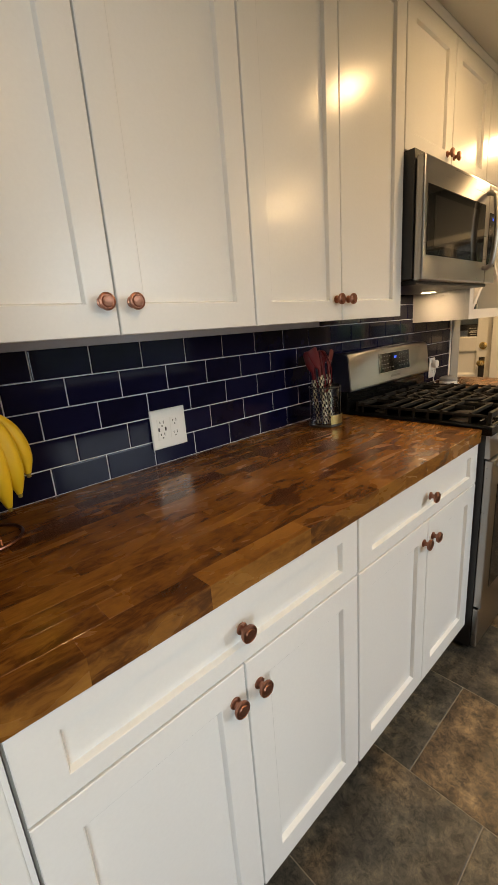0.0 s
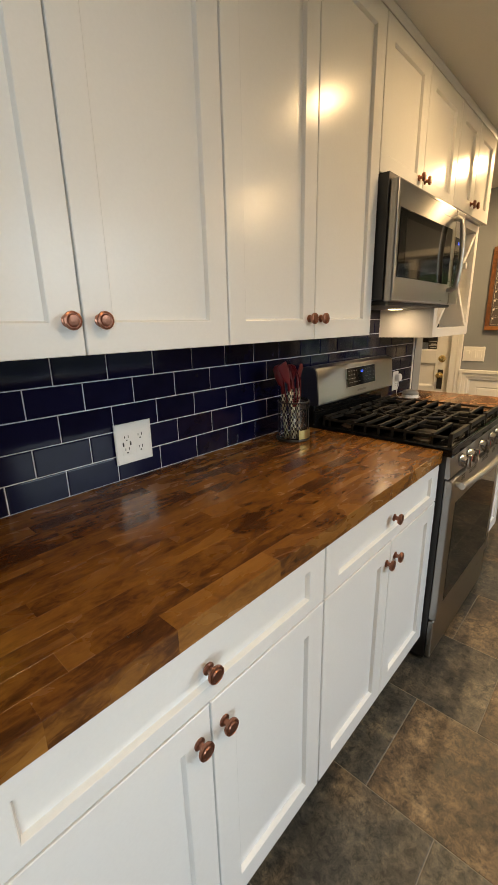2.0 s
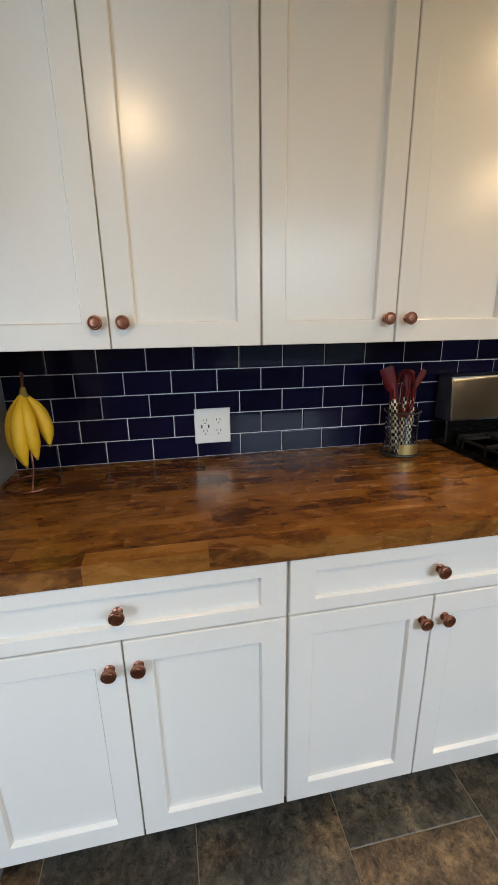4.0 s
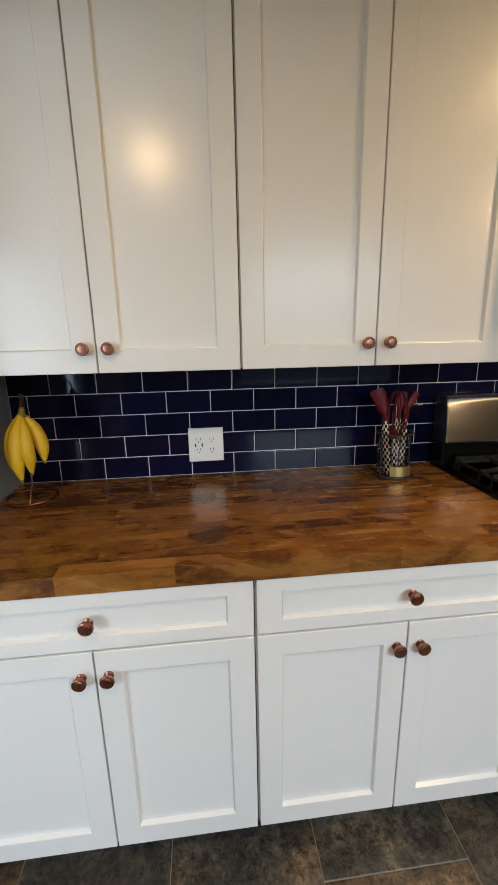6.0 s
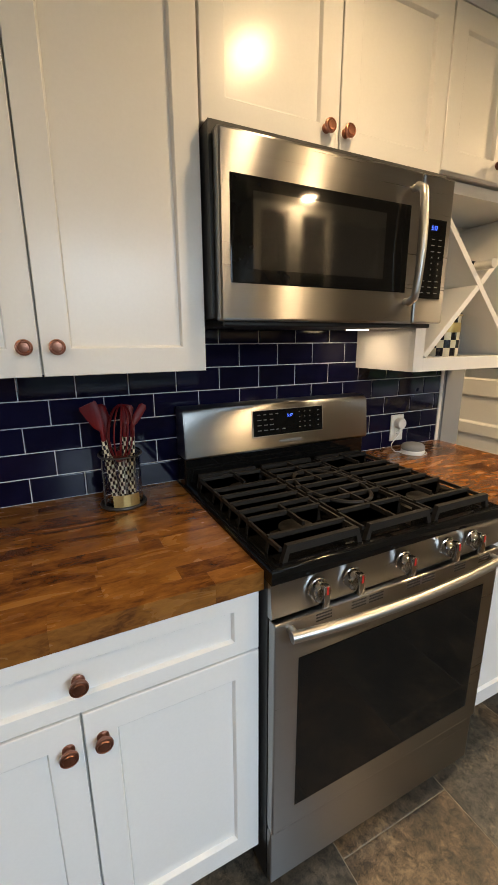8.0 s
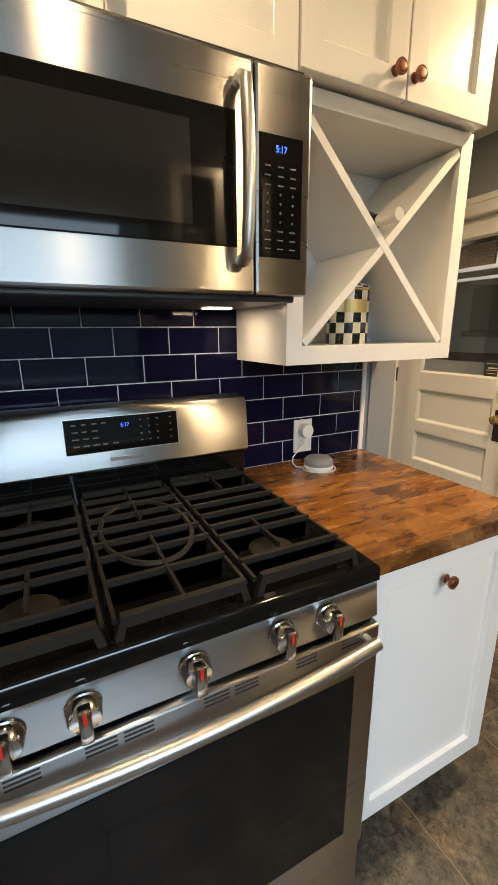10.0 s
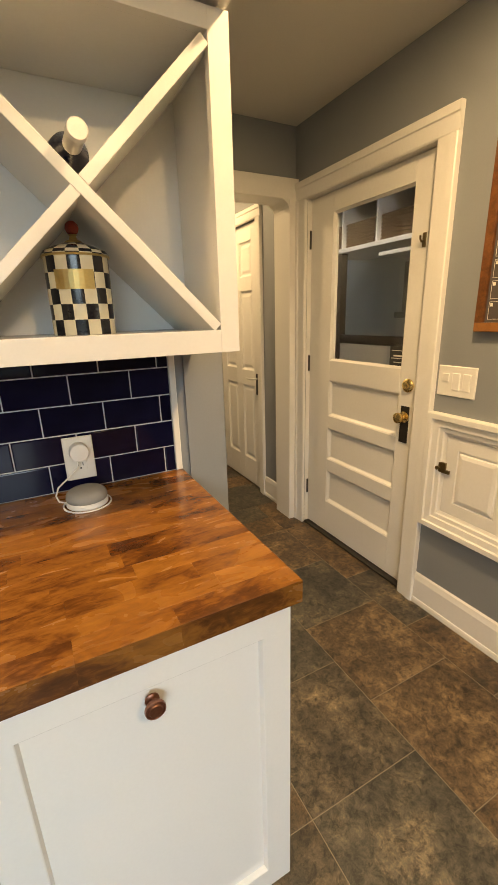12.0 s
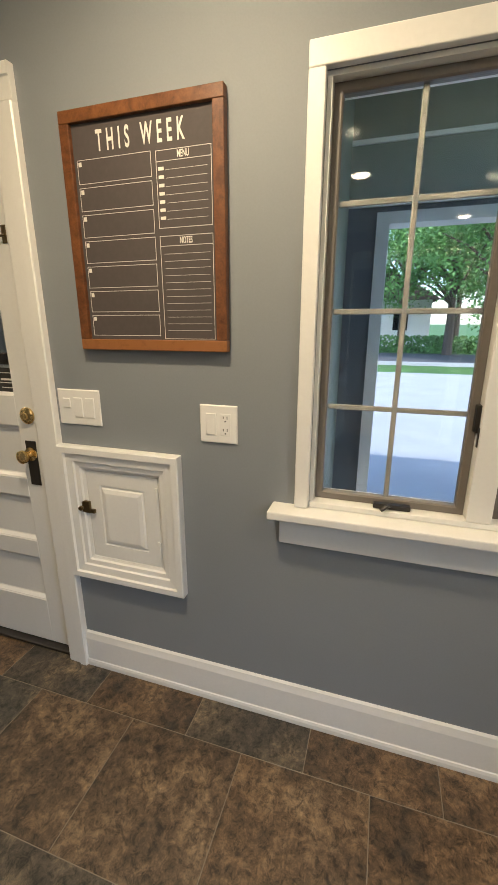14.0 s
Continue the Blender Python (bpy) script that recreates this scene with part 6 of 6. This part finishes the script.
def board_floor(name, x0, x1, y0, y1, z, label):
    s = struct(name, B(((x0, y0, z - 0.1), (x1, y1, z - 0.006))), SLOT, label, "floor")
    y = y0
    cache = {}
    while y < y1 - 0.01:
        x = x0 - _r.uniform(0, 0.8)
        while x < x1:
            ln = _r.choice((0.7, 0.95, 1.2))
            a, b = max(x, x0), min(x + ln, x1)
            if b - a > 0.03:
                key = (round(b - a, 3), round(min(0.083, y1 - y), 3))
                if key not in cache:
                    cache[key] = finish("floor_board", panel(bmesh.new(), (0, 0, 0), (1, 0, 0), (0, 1, 0), b - a - 0.001, min(0.083, y1 - y) - 0.001, [(0, -0.001), (0.001, 0)], 0.006), PLANK)
                o = new("floor_board", cache[key])
                o.parent = s
                o.location = (a, y, z)
            x += ln
        y += 0.083


board_floor("floor_den", 1.4, 2.45, YH + 0.061, 4.2, 0.0, "reddish oak strip floor of the far room")
board_floor("floor_dining", -2.45, X0 - 0.1405, -1.9, -0.45, 0.0, "reddish oak strip floor of the dining room")
struct("floor_den_rest", B(((-0.2, 4.201, -0.1), (4.6, 5.9, -0.002)), ((-0.2, YH + 0.121, -0.1), (1.399, 4.2, -0.002))), PLANK, "oak floor of the far room", "floor")
struct("floor_dining_rest", B(((-4.88, -3.0, -0.1), (-2.451, 1.0, -0.002)), ((-2.45, -3.0, -0.1), (X0 - 0.14, -1.901, -0.002)), ((-2.45, -0.449, -0.1), (X0 - 0.14, 1.0, -0.002))), PLANK, "oak floor of the dining room", "floor")


def soft_block(x0, x1, y0, y1, z0, z1, seed, amp=0.03, r=0.08):
    bm = bmesh.new()
    box(bm, (x0, y0, z0), (x1, y1, z1), r)
    bmesh.ops.subdivide_edges(bm, edges=bm.edges[:], cuts=3, use_grid_fill=True)
    for v in bm.verts:
        n = noise.noise(v.co * 4 + Vector((seed, 0, 0)))
        if v.co.z > z0 + 0.05:
            v.co += Vector((n, noise.noise(v.co * 5 + Vector((0, seed, 0))), n)) * amp
    return bm


t = thing("bed", (2.0, 4.6, 0), "low dark upholstered bed with a rumpled grey blanket", "bed")
part("bed_base", soft_block(1.5, 2.38, 3.9, 5.6, 0.01, 0.42, 2), FABRIC, t, "", True)
part("blanket", soft_block(1.48, 2.395, 4.1, 5.55, 0.43, 0.60, 7, 0.05, 0.06), BLANKET, t, "rumpled grey blanket", True)


# ---- wall tiles, one by one ----
PITCH, ROW = 0.1535, 0.0765
tile_bed = bpy.data.objects["tile_bed"]
_tile_meshes = {}


def wall_tile_mesh(w, h):
    key = (round(w, 4), round(h, 4))
    if key not in _tile_meshes:
        bm = panel(bmesh.new(), (0, 0, 0), (1, 0, 0), (0, 0, 1), w, h, [(0, -0.0025), (0.0012, -0.0006), (0.003, 0)], 0.0075)
        me = finish("wall_tile", bm, TILE)
        _tile_meshes[key] = me
    return _tile_meshes[key]


_rnd = random.Random(5)
for r in range(7):
    z0 = 0.9162 + r * ROW
    base = -0.753 if r % 2 == 0 else -0.753 + PITCH / 2
    for k in range(-7, 16):
        a, b = max(base + k * PITCH + 0.0016, X0 + 0.003), min(base + (k + 1) * PITCH - 0.0016, 1.273)
        if b - a < 0.012:
            continue
        if r >= 5 and (b < -0.02 or a > 0.79):
            continue
        ob = new("wall_tile", wall_tile_mesh(b - a, ROW - 0.0032))
        ob.parent = tile_bed
        ob.location = (a, -0.0035 + _rnd.uniform(-0.0002, 0.0002), z0)
        ob.rotation_euler = (_rnd.uniform(-0.003, 0.003), 0, _rnd.uniform(-0.003, 0.003))

# ---- floor tiles, one by one ----
CELL, FX, FY = 0.2025, 1.43, -0.098
floor = bpy.data.objects["floor"]
_floor_meshes = {}
_taken = {}
_placed = [(2, -1, 2, 2), (2, -3, 2, 2), (2, -5, 2, 2), (0, -2, 2, 2), (0, 0, 2, 2), (0, 2, 2, 3), (2, 1, 2, 2), (2, 3, 2, 2), (4, -2, 2, 2), (4, -4, 2, 2), (4, -6, 2, 2), (4, 0, 2, 2), (4, 2, 2, 3), (0, -4, 2, 2), (-2, -2, 2, 3), (-2, -4, 2, 2)]
for _i in (-14, -10, -6):
    _placed += [(_i, -3, 2, 3), (_i, -5, 2, 2), (_i, -7, 2, 2), (_i + 2, -4, 2, 4), (_i + 2, -6, 2, 2)]


def _free(i, j, w, h):
    return all((i + a, j + b) not in _taken for a in range(w) for b in range(h))


def _take(i, j, w, h):
    for a in range(w):
        for b in range(h):
            _taken[(i + a, j + b)] = 1


RUST_AT = {(2, -1), (2, -3), (2, 3), (2, -5), (4, -2), (4, -6), (-6, -5), (-10, -5)}
CHARCOAL_AT = {(0, -2), (0, 0), (2, 1), (4, -4), (0, -4), (4, 0), (-8, -4), (-14, -3), (-10, -3)}


def floor_tile_mesh(w, h, mat):
    key = (round(w, 4), round(h, 4), mat.name)
    if key not in _floor_meshes:
        bm = panel(bmesh.new(), (0, 0, 0), (1, 0, 0), (0, 1, 0), w, h, [(0, -0.0012), (0.0012, -0.0003), (0.003, 0)], 0.009)
        _floor_meshes[key] = finish("floor_tile", bm, mat)
    return _floor_meshes[key]


_tiles = []
for q in _placed:
    if _free(*q):
        _take(*q)
        _tiles.append(q)
_rnd = random.Random(21)
SIZES = [(2, 3), (3, 2), (2, 2), (2, 2), (1, 2), (2, 1), (1, 1)]
for j in range(-13, 15):
    for i in range(-16, 6):
        if (i, j) in _taken:
            continue
        opts = [s for s in SIZES if _free(i, j, *s)]
        w, h = opts[min(len(opts) - 1, int(_rnd.random() ** 1.4 * len(opts)))]
        _take(i, j, w, h)
        _tiles.append((i, j, w, h))
for i, j, w, h in _tiles:
    x0, x1 = max(FX + i * CELL + 0.0012, X0 - 0.13), min(FX + (i + w) * CELL - 0.0012, X1 + 0.02)
    y0, y1 = max(FY + j * CELL + 0.0012, YS), min(FY + (j + h) * CELL - 0.0012, YH + 0.03)
    if x1 - x0 < 0.02 or y1 - y0 < 0.02 or (x1 < 1.33 and y0 > 0.01):
        continue
    ob = new("floor_tile", floor_tile_mesh(x1 - x0, y1 - y0, RUSTY if (i, j) in RUST_AT else CHARCOAL if (i, j) in CHARCOAL_AT else SLATE))
    ob.parent = floor
    ob.location = (x0, y0, _rnd.uniform(-0.0006, 0.0002))
